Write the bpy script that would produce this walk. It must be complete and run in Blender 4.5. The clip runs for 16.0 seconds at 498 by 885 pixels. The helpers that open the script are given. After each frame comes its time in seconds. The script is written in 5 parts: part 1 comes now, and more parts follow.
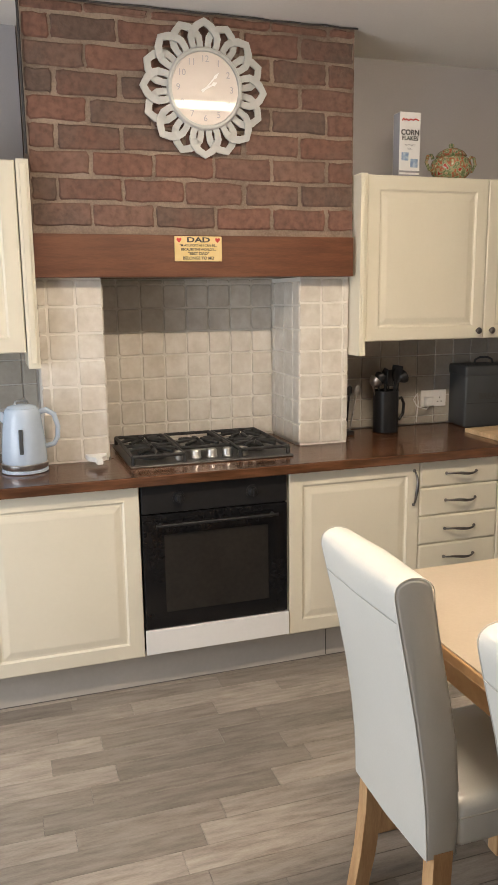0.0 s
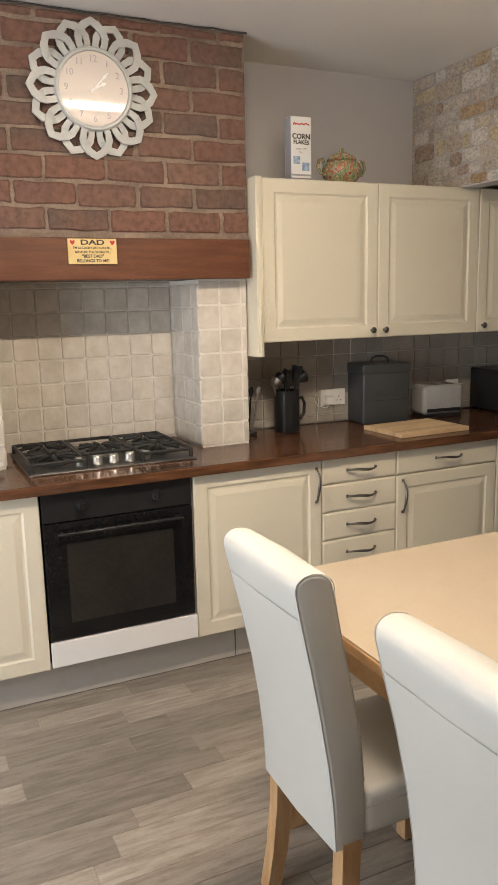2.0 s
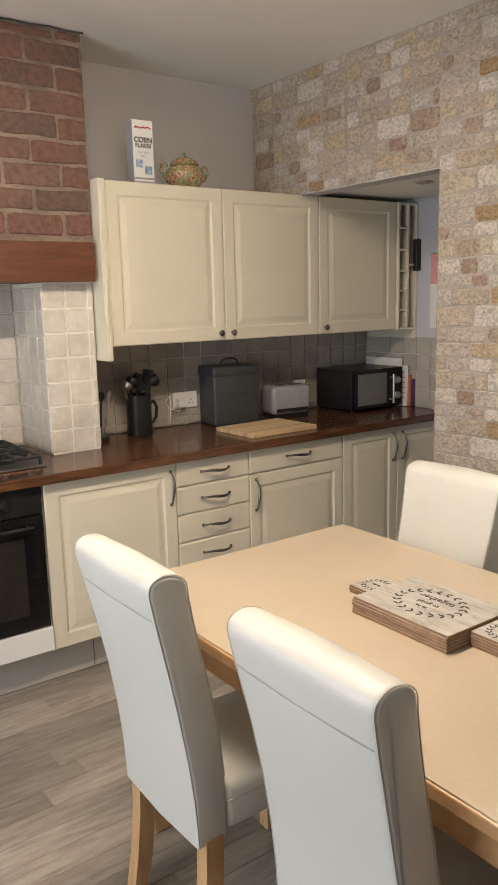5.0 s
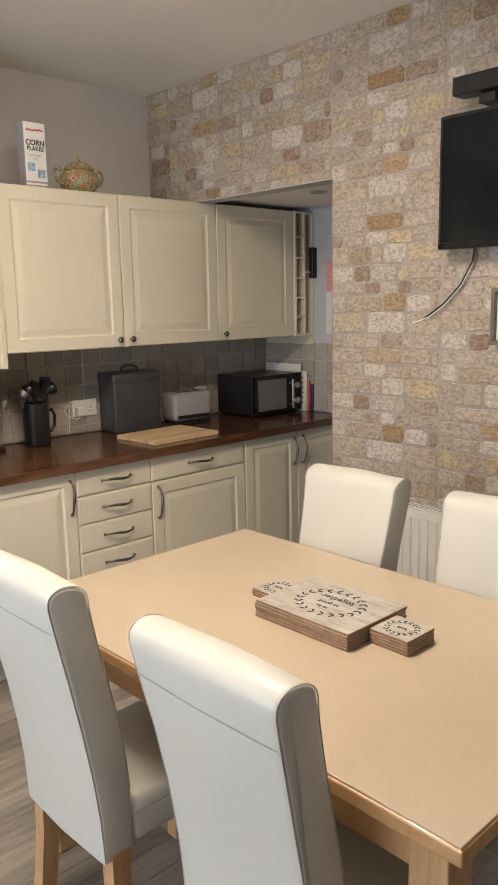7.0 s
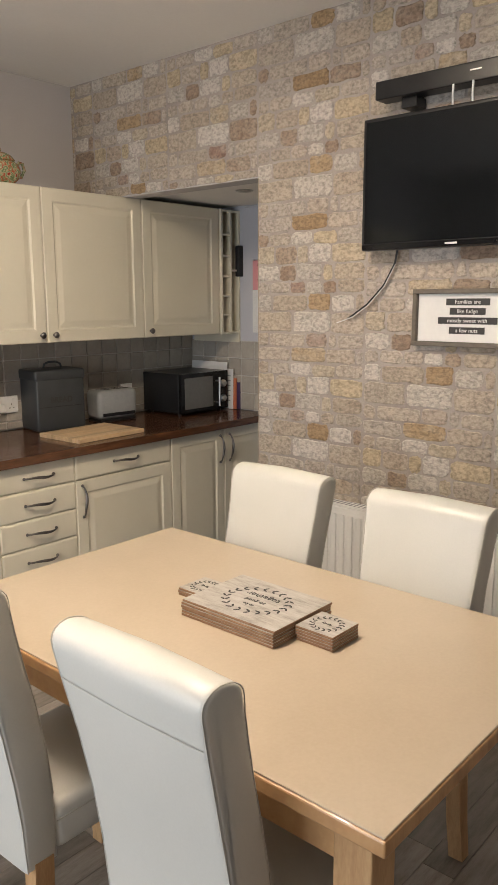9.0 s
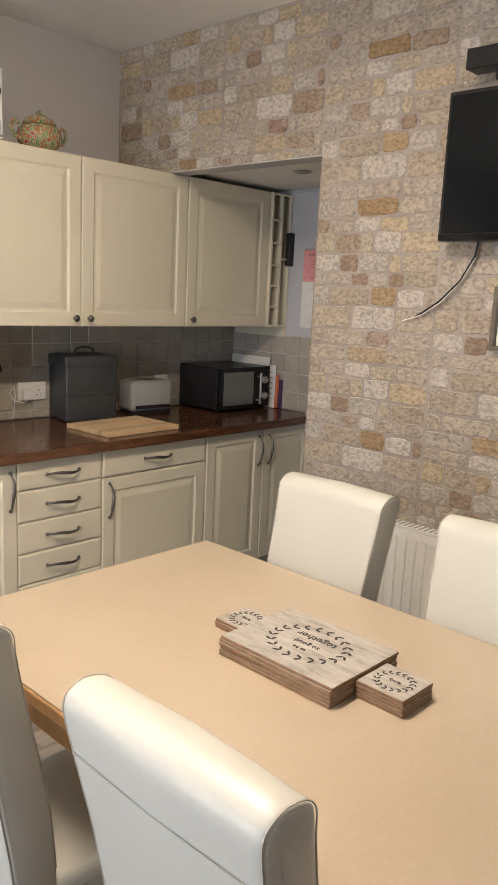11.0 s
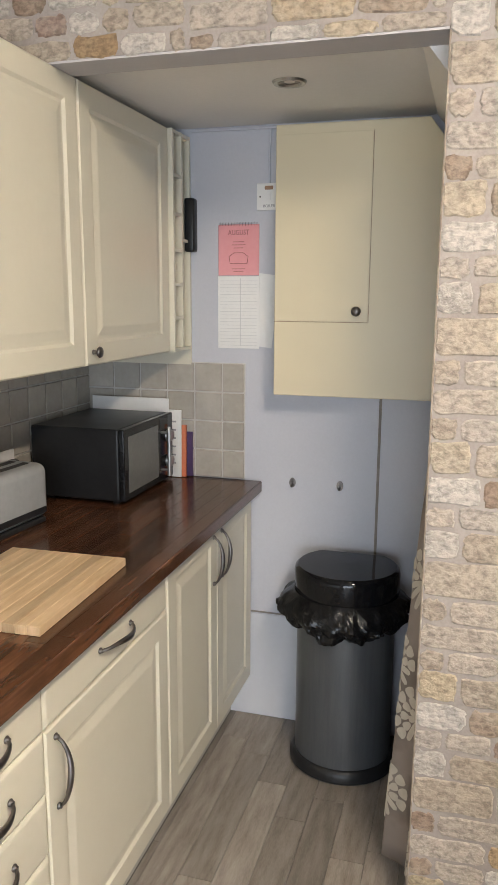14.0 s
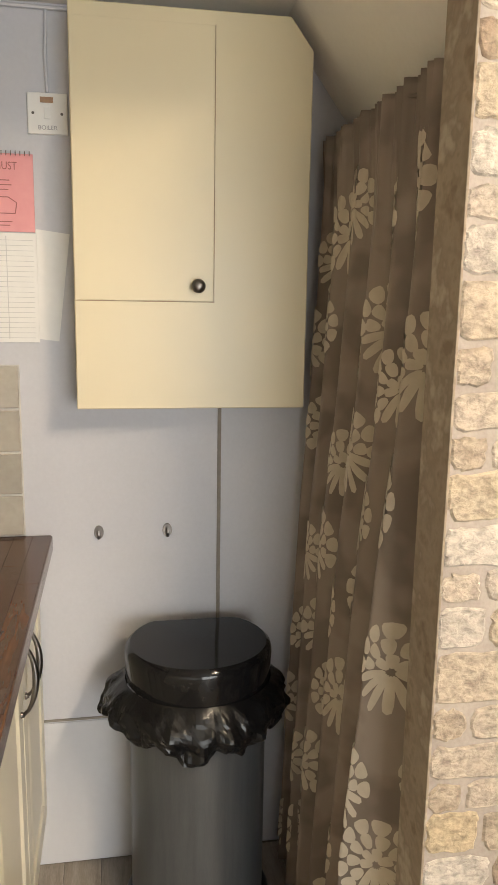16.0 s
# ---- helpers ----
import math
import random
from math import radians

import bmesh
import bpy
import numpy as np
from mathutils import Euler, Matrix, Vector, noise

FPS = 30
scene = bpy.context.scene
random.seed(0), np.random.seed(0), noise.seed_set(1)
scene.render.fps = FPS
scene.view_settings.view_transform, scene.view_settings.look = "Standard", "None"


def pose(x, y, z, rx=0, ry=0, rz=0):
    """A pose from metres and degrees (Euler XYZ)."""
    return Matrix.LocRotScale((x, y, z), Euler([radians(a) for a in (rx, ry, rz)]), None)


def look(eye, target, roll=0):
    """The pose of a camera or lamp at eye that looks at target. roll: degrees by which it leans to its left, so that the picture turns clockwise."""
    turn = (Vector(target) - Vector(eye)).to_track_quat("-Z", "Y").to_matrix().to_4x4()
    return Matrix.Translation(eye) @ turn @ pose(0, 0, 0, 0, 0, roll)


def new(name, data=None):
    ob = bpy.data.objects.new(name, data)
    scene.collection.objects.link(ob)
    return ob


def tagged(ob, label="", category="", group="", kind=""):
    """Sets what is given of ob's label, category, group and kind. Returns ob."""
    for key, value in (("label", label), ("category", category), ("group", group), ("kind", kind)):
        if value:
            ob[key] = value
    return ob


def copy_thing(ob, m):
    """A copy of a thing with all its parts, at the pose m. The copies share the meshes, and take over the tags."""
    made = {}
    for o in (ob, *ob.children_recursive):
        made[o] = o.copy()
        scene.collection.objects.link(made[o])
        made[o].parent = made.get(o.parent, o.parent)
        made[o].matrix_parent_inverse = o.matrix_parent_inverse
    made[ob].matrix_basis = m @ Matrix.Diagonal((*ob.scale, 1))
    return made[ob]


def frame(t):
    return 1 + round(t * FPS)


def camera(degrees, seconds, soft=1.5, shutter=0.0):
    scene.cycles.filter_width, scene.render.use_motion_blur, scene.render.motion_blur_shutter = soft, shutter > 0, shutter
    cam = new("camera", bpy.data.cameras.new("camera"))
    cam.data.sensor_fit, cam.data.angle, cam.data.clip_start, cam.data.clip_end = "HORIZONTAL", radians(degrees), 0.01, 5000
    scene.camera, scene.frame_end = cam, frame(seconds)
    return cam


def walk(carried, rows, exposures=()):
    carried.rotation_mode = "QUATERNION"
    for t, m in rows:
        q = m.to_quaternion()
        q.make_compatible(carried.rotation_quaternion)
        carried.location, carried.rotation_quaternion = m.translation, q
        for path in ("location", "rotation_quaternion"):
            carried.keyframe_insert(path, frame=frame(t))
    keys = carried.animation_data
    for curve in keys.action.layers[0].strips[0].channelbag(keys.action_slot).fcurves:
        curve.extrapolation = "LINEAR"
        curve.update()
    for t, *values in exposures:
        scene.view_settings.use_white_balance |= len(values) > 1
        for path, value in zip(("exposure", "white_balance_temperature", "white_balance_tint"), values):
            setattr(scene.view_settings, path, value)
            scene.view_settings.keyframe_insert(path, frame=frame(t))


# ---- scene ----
cam = camera(36.2, 16.0)
PATH = [
    (0, (0.439, 0.539, 1.574), (1.045, 2.407, 1.198), -0.7),
    (0.5, (0.448, 0.534, 1.573), (1.113, 2.382, 1.197), -0.9),
    (1, (0.449, 0.533, 1.572), (1.168, 2.362, 1.197), -1.2),
    (1.5, (0.455, 0.532, 1.572), (1.23, 2.337, 1.198), -1.2),
    (2, (0.462, 0.534, 1.571), (1.292, 2.315, 1.198), -1.3),
    (2.5, (0.466, 0.536, 1.567), (1.35, 2.29, 1.192), -1.3),
    (3, (0.467, 0.53, 1.567), (1.404, 2.257, 1.192), -1.2),
    (3.5, (0.465, 0.524, 1.568), (1.46, 2.219, 1.196), -1.1),
    (4, (0.466, 0.518, 1.569), (1.515, 2.18, 1.196), -1.2),
    (6.5, (0.479, 0.509, 1.566), (1.779, 1.985, 1.204), -1.3),
    (7, (0.477, 0.504, 1.567), (1.824, 1.937, 1.207), -1.2),
    (7.5, (0.477, 0.501, 1.568), (1.868, 1.893, 1.208), -1.1),
    (8, (0.477, 0.501, 1.567), (1.907, 1.852, 1.207), -1.1),
    (8.5, (0.478, 0.503, 1.569), (1.949, 1.809, 1.207), -0.7),
    (11, (0.66, 0.766, 1.545), (2.092, 2.109, 1.162), 2.7),
    (11.5, (0.768, 1.011, 1.54), (2.115, 2.44, 1.157), 3.3),
    (12, (0.851, 1.318, 1.536), (2.229, 2.716, 1.152), 1.6),
    (12.5, (0.952, 1.634, 1.538), (2.442, 2.919, 1.18), 1.1),
    (13, (1.07, 1.98, 1.555), (2.676, 3.125, 1.225), 1.7),
    (13.5, (1.19, 2.352, 1.564), (2.971, 3.192, 1.215), 0.5),
    (14, (1.388, 2.627, 1.557), (3.273, 3.181, 1.178), 0.3),
    (14.5, (1.566, 2.890, 1.533), (3.516, 3.127, 1.182), 0.8),
    (15, (1.775, 3.100, 1.500), (3.744, 3.014, 1.161), 0.85),
    (15.5, (1.945, 3.166, 1.482), (3.897, 2.926, 1.13), 0.75),
    (16, (2.087, 3.168, 1.484), (4.022, 2.825, 1.114), 0.95),
]
walk(cam, [(t, look(eye, target, roll)) for t, eye, target, roll in PATH], [(0, -0.30, 6450, 10), (3, -0.27, 6450, 10), (8.5, -0.29, 6400, 10), (11, -0.29, 6400, 10), (12, -0.14, 6200, 10), (12.5, 0.0, 6000, 10), (13, 0.17, 5850, 9), (13.5, 0.30, 5850, 8), (14.5, 0.52, 6150, 7), (15.25, 0.66, 6500, 7), (16, 0.70, 6900, 7)])

FLOOR, CEIL = 0.0, 2.66
WEST, STONE, JAMB, END = -1.3, 3.065, 3.165, 3.93
SOUTH, NORTH = -1.6, 4.0
ALCOVE_Y, ALCOVE_Z = 2.71, 2.08

# ---- light ----
world = bpy.data.worlds.new("world")
scene.world = world
world.use_nodes = True
wn = world.node_tree
sky = wn.nodes.new("ShaderNodeTexSky")
sky.sky_type, sky.sun_disc, sky.sun_elevation, sky.sun_rotation = "NISHITA", False, radians(38), radians(140)
wn.links.new(sky.outputs[0], wn.nodes["Background"].inputs[0])
wn.nodes["Background"].inputs[1].default_value = 0.12
sun = new("sun", bpy.data.lights.new("sun", "SUN"))
sun.data.energy, sun.data.angle, sun.data.color = 1.0, radians(12), (1, 0.95, 0.88)
sun.matrix_world = look((0, 0, 0), (-0.5, 0.8, -0.75))


def area(name, m, sx, sy, power, colour):
    lamp = new(name, bpy.data.lights.new(name, "AREA"))
    lamp.data.shape, lamp.data.size, lamp.data.size_y = "RECTANGLE", sx, sy
    lamp.data.energy, lamp.data.color = power, colour
    lamp.matrix_world = m
    return lamp


LAMP = (1.40, 2.0, 2.66)
area("strip_light_glow", look((LAMP[0], LAMP[1], 2.575), (LAMP[0], LAMP[1], 0)), 1.1, 0.06, 27, (1.0, 0.82, 0.62))
area("window_daylight", look((-1.24, 2.1, 1.15), (5, 2.1, 1.05)), 1.8, 1.75, 66, (0.93, 0.96, 1.0))

# ---- materials ----


def material(name, colours, scale=8.0, rough=0.5, bump=0.0, metal=0.0, stretch=(1, 1, 1), fine=60.0, coat=0.0, vary=0.0, island=False, detail=6.0, spread=(0.35, 0.65), rvar=1.0):
    """Two scales of noise between colours; vary: change of lightness from piece to piece."""
    m = bpy.data.materials.new(name)
    m.use_nodes = True
    t = m.node_tree
    b = t.nodes["Principled BSDF"]
    n, l = t.nodes.new, t.links.new
    co = n("ShaderNodeTexCoord")
    mp = n("ShaderNodeMapping")
    mp.inputs["Scale"].default_value = stretch
    geo = n("ShaderNodeNewGeometry")
    rnd = geo.outputs["Random Per Island"] if island else n("ShaderNodeObjectInfo").outputs["Random"]
    if vary:
        off = n("ShaderNodeVectorMath")
        off.operation = "MULTIPLY_ADD"
        off.inputs[1].default_value = (37, 53, 71)
        l(rnd, off.inputs[0]), l(geo.outputs["Position"], off.inputs[2]), l(off.outputs[0], mp.inputs[0])
    else:
        l(geo.outputs["Position"], mp.inputs[0])
    big, small = n("ShaderNodeTexNoise"), n("ShaderNodeTexNoise")
    big.inputs["Scale"].default_value, small.inputs["Scale"].default_value = scale, fine
    big.inputs["Detail"].default_value = detail
    l(mp.outputs[0], big.inputs["Vector"]), l(mp.outputs[0], small.inputs["Vector"])
    mixf = n("ShaderNodeMath")
    mixf.operation = "MULTIPLY_ADD"
    mixf.inputs[1].default_value = 0.28
    sc = n("ShaderNodeMath")
    sc.operation = "MULTIPLY"
    sc.inputs[1].default_value = 0.72
    l(big.outputs[0], sc.inputs[0]), l(small.outputs[0], mixf.inputs[0]), l(sc.outputs[0], mixf.inputs[2])
    ramp = n("ShaderNodeValToRGB")
    e = ramp.color_ramp.elements
    lo, hi = spread
    e[0].position, e[1].position = lo, hi
    e[0].color, e[1].color = (*colours[0], 1), (*colours[-1], 1)
    for k, c in enumerate(colours[1:-1]):
        e.new(lo + (hi - lo) * (k + 1) / (len(colours) - 1)).color = (*c, 1)
    l(mixf.outputs[0], ramp.inputs[0])
    out = ramp.outputs[0]
    if vary:
        mr = n("ShaderNodeMapRange")
        mr.inputs["To Min"].default_value, mr.inputs["To Max"].default_value = 1 - vary, 1 + vary
        hsv = n("ShaderNodeHueSaturation")
        l(rnd, mr.inputs["Value"]), l(mr.outputs[0], hsv.inputs["Value"]), l(out, hsv.inputs["Color"])
        out = hsv.outputs[0]
    l(out, b.inputs["Base Color"])
    rr = n("ShaderNodeMapRange")
    rr.inputs["To Min"].default_value, rr.inputs["To Max"].default_value = max(rough - 0.07 * rvar, 0.02), min(rough + 0.09 * rvar, 1)
    l(big.outputs[0], rr.inputs["Value"]), l(rr.outputs[0], b.inputs["Roughness"])
    b.inputs["Metallic"].default_value = metal
    b.inputs["Coat Weight"].default_value = coat
    if bump:
        bp = n("ShaderNodeBump")
        bp.inputs["Strength"].default_value, bp.inputs["Distance"].default_value = min(bump, 1), 0.004
        l(mixf.outputs[0], bp.inputs["Height"]), l(bp.outputs[0], b.inputs["Normal"])
    return m


def pieces_material(name, ramp_colours, rough, bump, scale=14.0, fine=90.0, island=False, dark=0.6, patch=0.5, squash=1.0, lo=0.3, hi=0.6):
    """Each piece takes its own colour from a ramp, with stains and relief of its own."""
    m = bpy.data.materials.new(name)
    m.use_nodes = True
    t = m.node_tree
    b = t.nodes["Principled BSDF"]
    n, l = t.nodes.new, t.links.new
    geo = n("ShaderNodeNewGeometry")
    rnd = geo.outputs["Random Per Island"] if island else n("ShaderNodeObjectInfo").outputs["Random"]
    ramp = n("ShaderNodeValToRGB")
    ramp.color_ramp.interpolation = "LINEAR"
    e = ramp.color_ramp.elements
    e[0].color, e[1].color = (*ramp_colours[0], 1), (*ramp_colours[-1], 1)
    for k, c in enumerate(ramp_colours[1:-1]):
        e.new((k + 1) / (len(ramp_colours) - 1)).color = (*c, 1)
    big, small = n("ShaderNodeTexNoise"), n("ShaderNodeTexNoise")
    big.inputs["Scale"].default_value, small.inputs["Scale"].default_value = scale, fine
    big.inputs["Detail"].default_value, small.inputs["Detail"].default_value = 8, 5
    sq = n("ShaderNodeMapping")
    sq.inputs["Scale"].default_value = (1, 1, squash)
    small.inputs["Distortion"].default_value = 0.25 if squash > 1 else 0.0
    l(geo.outputs["Position"], sq.inputs[0]), l(sq.outputs[0], big.inputs["Vector"]), l(sq.outputs[0], small.inputs["Vector"])
    shift = n("ShaderNodeMath")
    shift.operation = "MULTIPLY_ADD"
    shift.inputs[1].default_value = patch
    base = n("ShaderNodeMath")
    base.operation = "SUBTRACT"
    base.inputs[1].default_value = patch * 0.5
    l(rnd, base.inputs[0]), l(big.outputs[0], shift.inputs[0]), l(base.outputs[0], shift.inputs[2]), l(shift.outputs[0], ramp.inputs[0])
    mr = n("ShaderNodeMapRange")
    mr.inputs["From Min"].default_value, mr.inputs["From Max"].default_value = lo, hi
    mr.inputs["To Min"].default_value, mr.inputs["To Max"].default_value = dark, 1.08
    hsv = n("ShaderNodeHueSaturation")
    l(small.outputs[0], mr.inputs["Value"]), l(mr.outputs[0], hsv.inputs["Value"]), l(ramp.outputs[0], hsv.inputs["Color"])
    l(hsv.outputs[0], b.inputs["Base Color"])
    b.inputs["Roughness"].default_value = rough
    add = n("ShaderNodeMath")
    l(small.outputs[0], add.inputs[0]), l(big.outputs[0], add.inputs[1])
    if squash > 1:
        # thin dark cracks along the bedding of the stone
        bed, vein = n("ShaderNodeMapping"), n("ShaderNodeTexNoise")
        bed.inputs["Scale"].default_value = (1, 1, 2.6)
        vein.inputs["Scale"].default_value, vein.inputs["Detail"].default_value, vein.inputs["Distortion"].default_value = 24, 5, 0.7
        off, gap, line, patchy, hide, both, times, dig = [n("ShaderNodeMath") for k in range(8)]
        off.operation, gap.operation, line.operation = "SUBTRACT", "ABSOLUTE", "MULTIPLY"
        off.inputs[1].default_value, line.inputs[1].default_value, line.use_clamp = 0.5, 44, True
        patchy.operation, hide.operation, both.operation, times.operation = "SUBTRACT", "MULTIPLY", "MAXIMUM", "MULTIPLY"
        patchy.inputs[0].default_value, hide.inputs[1].default_value, hide.use_clamp = 0.505, 14, True
        l(geo.outputs["Position"], bed.inputs[0]), l(bed.outputs[0], vein.inputs["Vector"])
        l(vein.outputs[0], off.inputs[0]), l(off.outputs[0], gap.inputs[0]), l(gap.outputs[0], line.inputs[0])
        l(big.outputs[0], patchy.inputs[1]), l(patchy.outputs[0], hide.inputs[0])
        l(line.outputs[0], both.inputs[0]), l(hide.outputs[0], both.inputs[1])
        deep = n("ShaderNodeMapRange")
        deep.inputs["To Min"].default_value, deep.inputs["To Max"].default_value = 0.86, 1.0
        l(both.outputs[0], deep.inputs["Value"])
        l(mr.outputs[0], times.inputs[0]), l(deep.outputs[0], times.inputs[1]), l(times.outputs[0], hsv.inputs["Value"])
        dig.operation = "MULTIPLY_ADD"
        dig.inputs[1].default_value = 0.4
        l(deep.outputs[0], dig.inputs[0]), l(add.outputs[0], dig.inputs[2])
        add = dig
    bp = n("ShaderNodeBump")
    bp.inputs["Strength"].default_value, bp.inputs["Distance"].default_value = bump, 0.006
    l(add.outputs[0], bp.inputs["Height"]), l(bp.outputs[0], b.inputs["Normal"])
    return m


CREAM = material("cream_paint", [(0.66, 0.62, 0.50), (0.72, 0.68, 0.56)], 2.5, 0.34, 0.03, coat=0.1, spread=(0.15, 0.85), rvar=0.3, detail=3.0)
# alcove wall colour made paler, with the daylight on the lower panel painted in
PANEL = material("daylit_panel_paint", [(0.58, 0.59, 0.63), (0.62, 0.63, 0.67)], 2, 0.5, 0.05)
BOILER = material("glossy_cream_paint", [(0.665, 0.59, 0.41), (0.68, 0.605, 0.425)], 2.5, 0.36, 0.0, coat=0.0, spread=(0.1, 0.9), rvar=0.1, detail=2.0)
GREY_WALL = material("lilac_grey_wall_paint", [(0.47, 0.455, 0.465), (0.51, 0.495, 0.505)], 1.8, 0.7, 0.15, fine=120)
BLUE_WALL = material("pale_blue_grey_wall_paint", [(0.50, 0.51, 0.56), (0.55, 0.56, 0.61)], 1.8, 0.5, 0.12, fine=120)
CEILING = material("white_ceiling_paint", [(0.78, 0.76, 0.73), (0.83, 0.81, 0.78)], 1.5, 0.8, 0.15, fine=90)
WHITE = material("white_enamel", [(0.76, 0.76, 0.75), (0.80, 0.80, 0.79)], 3, 0.3, 0.02)
PLINTH = material("grey_plinth_laminate", [(0.42, 0.395, 0.355), (0.47, 0.445, 0.405)], 3, 0.4, 0.05)
WORKTOP = material("dark_walnut_worktop", [(0.050, 0.022, 0.011), (0.088, 0.038, 0.018), (0.135, 0.058, 0.027)], 5, 0.20, 0.03, stretch=(1, 8, 8), fine=16, coat=0.15, vary=0.42, detail=3.0)
MANTEL = material("varnished_mahogany_beam", [(0.095, 0.034, 0.016), (0.155, 0.060, 0.028)], 5, 0.38, 0.1, stretch=(1, 8, 8), fine=40)
OAK = material("honey_oak", [(0.42, 0.23, 0.10), (0.60, 0.37, 0.18)], 6, 0.35, 0.1, stretch=(6, 1, 1), fine=50, coat=0.15)
OAK_LEG = material("honey_oak_leg", [(0.42, 0.24, 0.11), (0.60, 0.39, 0.20)], 6, 0.4, 0.1, stretch=(6, 6, 1), fine=50)
COVER = material("cream_vinyl_table_cover", [(0.455, 0.38, 0.288), (0.515, 0.435, 0.338)], 3, 0.32, 0.14, fine=120)
LEATHER = material("ivory_faux_leather", [(0.57, 0.575, 0.54), (0.62, 0.62, 0.585)], 3, 0.36, 0.12, fine=220)
PIPING = material("soft_ivory_piping", [(0.50, 0.49, 0.45), (0.55, 0.54, 0.50)], 3, 0.4, 0.1)
LEATHER_SIDE = material("grey_ivory_leather_welt", [(0.44, 0.43, 0.39), (0.49, 0.475, 0.435)], 3, 0.42, 0.2, fine=220)
BLACK = material("black_plastic", [(0.012, 0.012, 0.013), (0.02, 0.02, 0.021)], 6, 0.32, 0.03)
GLOSS = material("black_glass", [(0.006, 0.006, 0.007), (0.009, 0.009, 0.01)], 3, 0.07)
OVEN_IN = material("oven_window_glass", [(0.016, 0.015, 0.014), (0.03, 0.027, 0.024)], 3, 0.12)
SCREEN = material("dark_screen", [(0.005, 0.006, 0.007), (0.007, 0.008, 0.009)], 1, 0.07)
IRON = material("black_cast_iron", [(0.010, 0.010, 0.010), (0.03, 0.03, 0.03)], 30, 0.5, 0.3)
HOB_STEEL = material("dull_brushed_steel", [(0.17, 0.167, 0.163), (0.24, 0.235, 0.23)], 10, 0.42, 0.05, metal=1.0, stretch=(1, 20, 1))
# dark glass lightened to grey, the room's reflection put into its colour
MW_GLASS = material("reflection_grey_microwave_glass", [(0.13, 0.13, 0.125), (0.16, 0.16, 0.152)], 3, 0.14)
STEEL = material("brushed_steel", [(0.45, 0.45, 0.45), (0.6, 0.6, 0.6)], 10, 0.3, 0.05, metal=1.0, stretch=(1, 20, 1))
PEWTER = material("dark_pewter", [(0.13, 0.12, 0.115), (0.24, 0.22, 0.21)], 20, 0.32, 0.1, metal=1.0)
CHARCOAL = material("charcoal_powder_coat", [(0.040, 0.044, 0.047), (0.052, 0.056, 0.060)], 10, 0.42, 0.1, fine=200)
BIN_GREY = material("gunmetal_steel", [(0.10, 0.107, 0.117), (0.125, 0.133, 0.143)], 5, 0.32, 0.04, metal=0.45, stretch=(12, 12, 1))
TOASTER = material("satin_grey_metal", [(0.29, 0.30, 0.30), (0.36, 0.37, 0.37)], 6, 0.35, 0.03)
KETTLE = material("pale_blue_enamel", [(0.42, 0.51, 0.63), (0.47, 0.56, 0.68)], 3, 0.22, 0.02)
BAG = material("black_bin_liner", [(0.004, 0.004, 0.0045), (0.008, 0.008, 0.009)], 18, 0.24, 0.4, fine=40)
BOARD = material("bamboo_board", [(0.50, 0.345, 0.19), (0.64, 0.48, 0.30)], 4, 0.45, 0.06, stretch=(2, 20, 2), fine=20, vary=0.22)
PAPER = material("white_paper", [(0.74, 0.74, 0.73), (0.80, 0.80, 0.79)], 4, 0.7)
PINK = material("pink_paper", [(0.70, 0.30, 0.32), (0.76, 0.36, 0.38)], 4, 0.6)
INK = material("dark_ink", [(0.03, 0.03, 0.03), (0.05, 0.045, 0.045)], 4, 0.6)
GREY_INK = material("grey_ink", [(0.30, 0.30, 0.32), (0.36, 0.36, 0.38)], 4, 0.6)
PALE_INK = material("pale_grey_ink", [(0.50, 0.50, 0.52), (0.56, 0.56, 0.58)], 4, 0.6)
PRINT_RED = material("dull_red_print", [(0.30, 0.10, 0.10), (0.36, 0.13, 0.13)], 4, 0.6)
RED = material("red_paint", [(0.50, 0.04, 0.03), (0.6, 0.06, 0.05)], 6, 0.4)
YELLOW = material("yellow_sign_paint", [(0.68, 0.50, 0.20), (0.76, 0.60, 0.30)], 10, 0.5, 0.1)
BLUE = material("blue_print", [(0.20, 0.30, 0.48), (0.45, 0.55, 0.65)], 60, 0.5)
PURPLE = material("purple_book_cloth", [(0.05, 0.03, 0.09), (0.08, 0.04, 0.13)], 6, 0.5)
ORANGE = material("orange_book_cover", [(0.55, 0.16, 0.08), (0.62, 0.22, 0.1)], 6, 0.5)
CLOCK_GREY = material("silver_grey_clock_paint", [(0.40, 0.41, 0.40), (0.46, 0.47, 0.46)], 10, 0.38, 0.1)
DIAL = material("pale_dial", [(0.58, 0.52, 0.48), (0.61, 0.55, 0.51)], 3, 0.30, coat=0.35)
FRAME_WOOD = material("grey_brown_frame_wood", [(0.10, 0.085, 0.065), (0.16, 0.135, 0.105)], 12, 0.5, 0.2)
MAT_TOP = material("whitewashed_wood_print", [(0.27, 0.25, 0.225), (0.44, 0.42, 0.39), (0.52, 0.505, 0.48)], 10, 0.35, 0.05, stretch=(6, 1, 1), fine=60)
MAT_EDGE = material("brown_hardboard_edge", [(0.26, 0.15, 0.09), (0.34, 0.21, 0.13)], 30, 0.6, 0.2)
GROUT = material("cream_grout", [(0.72, 0.69, 0.63), (0.80, 0.77, 0.71)], 12, 0.85, 0.3)
SEAM = material("dull_brown_seam", [(0.20, 0.18, 0.16), (0.28, 0.25, 0.22)], 12, 0.8)
GREY_GROUT = material("grey_grout", [(0.50, 0.485, 0.46), (0.58, 0.56, 0.53)], 12, 0.85, 0.3)
MORTAR = material("old_mortar", [(0.15, 0.11, 0.085), (0.33, 0.26, 0.205)], 6, 0.9, 0.8, fine=150)
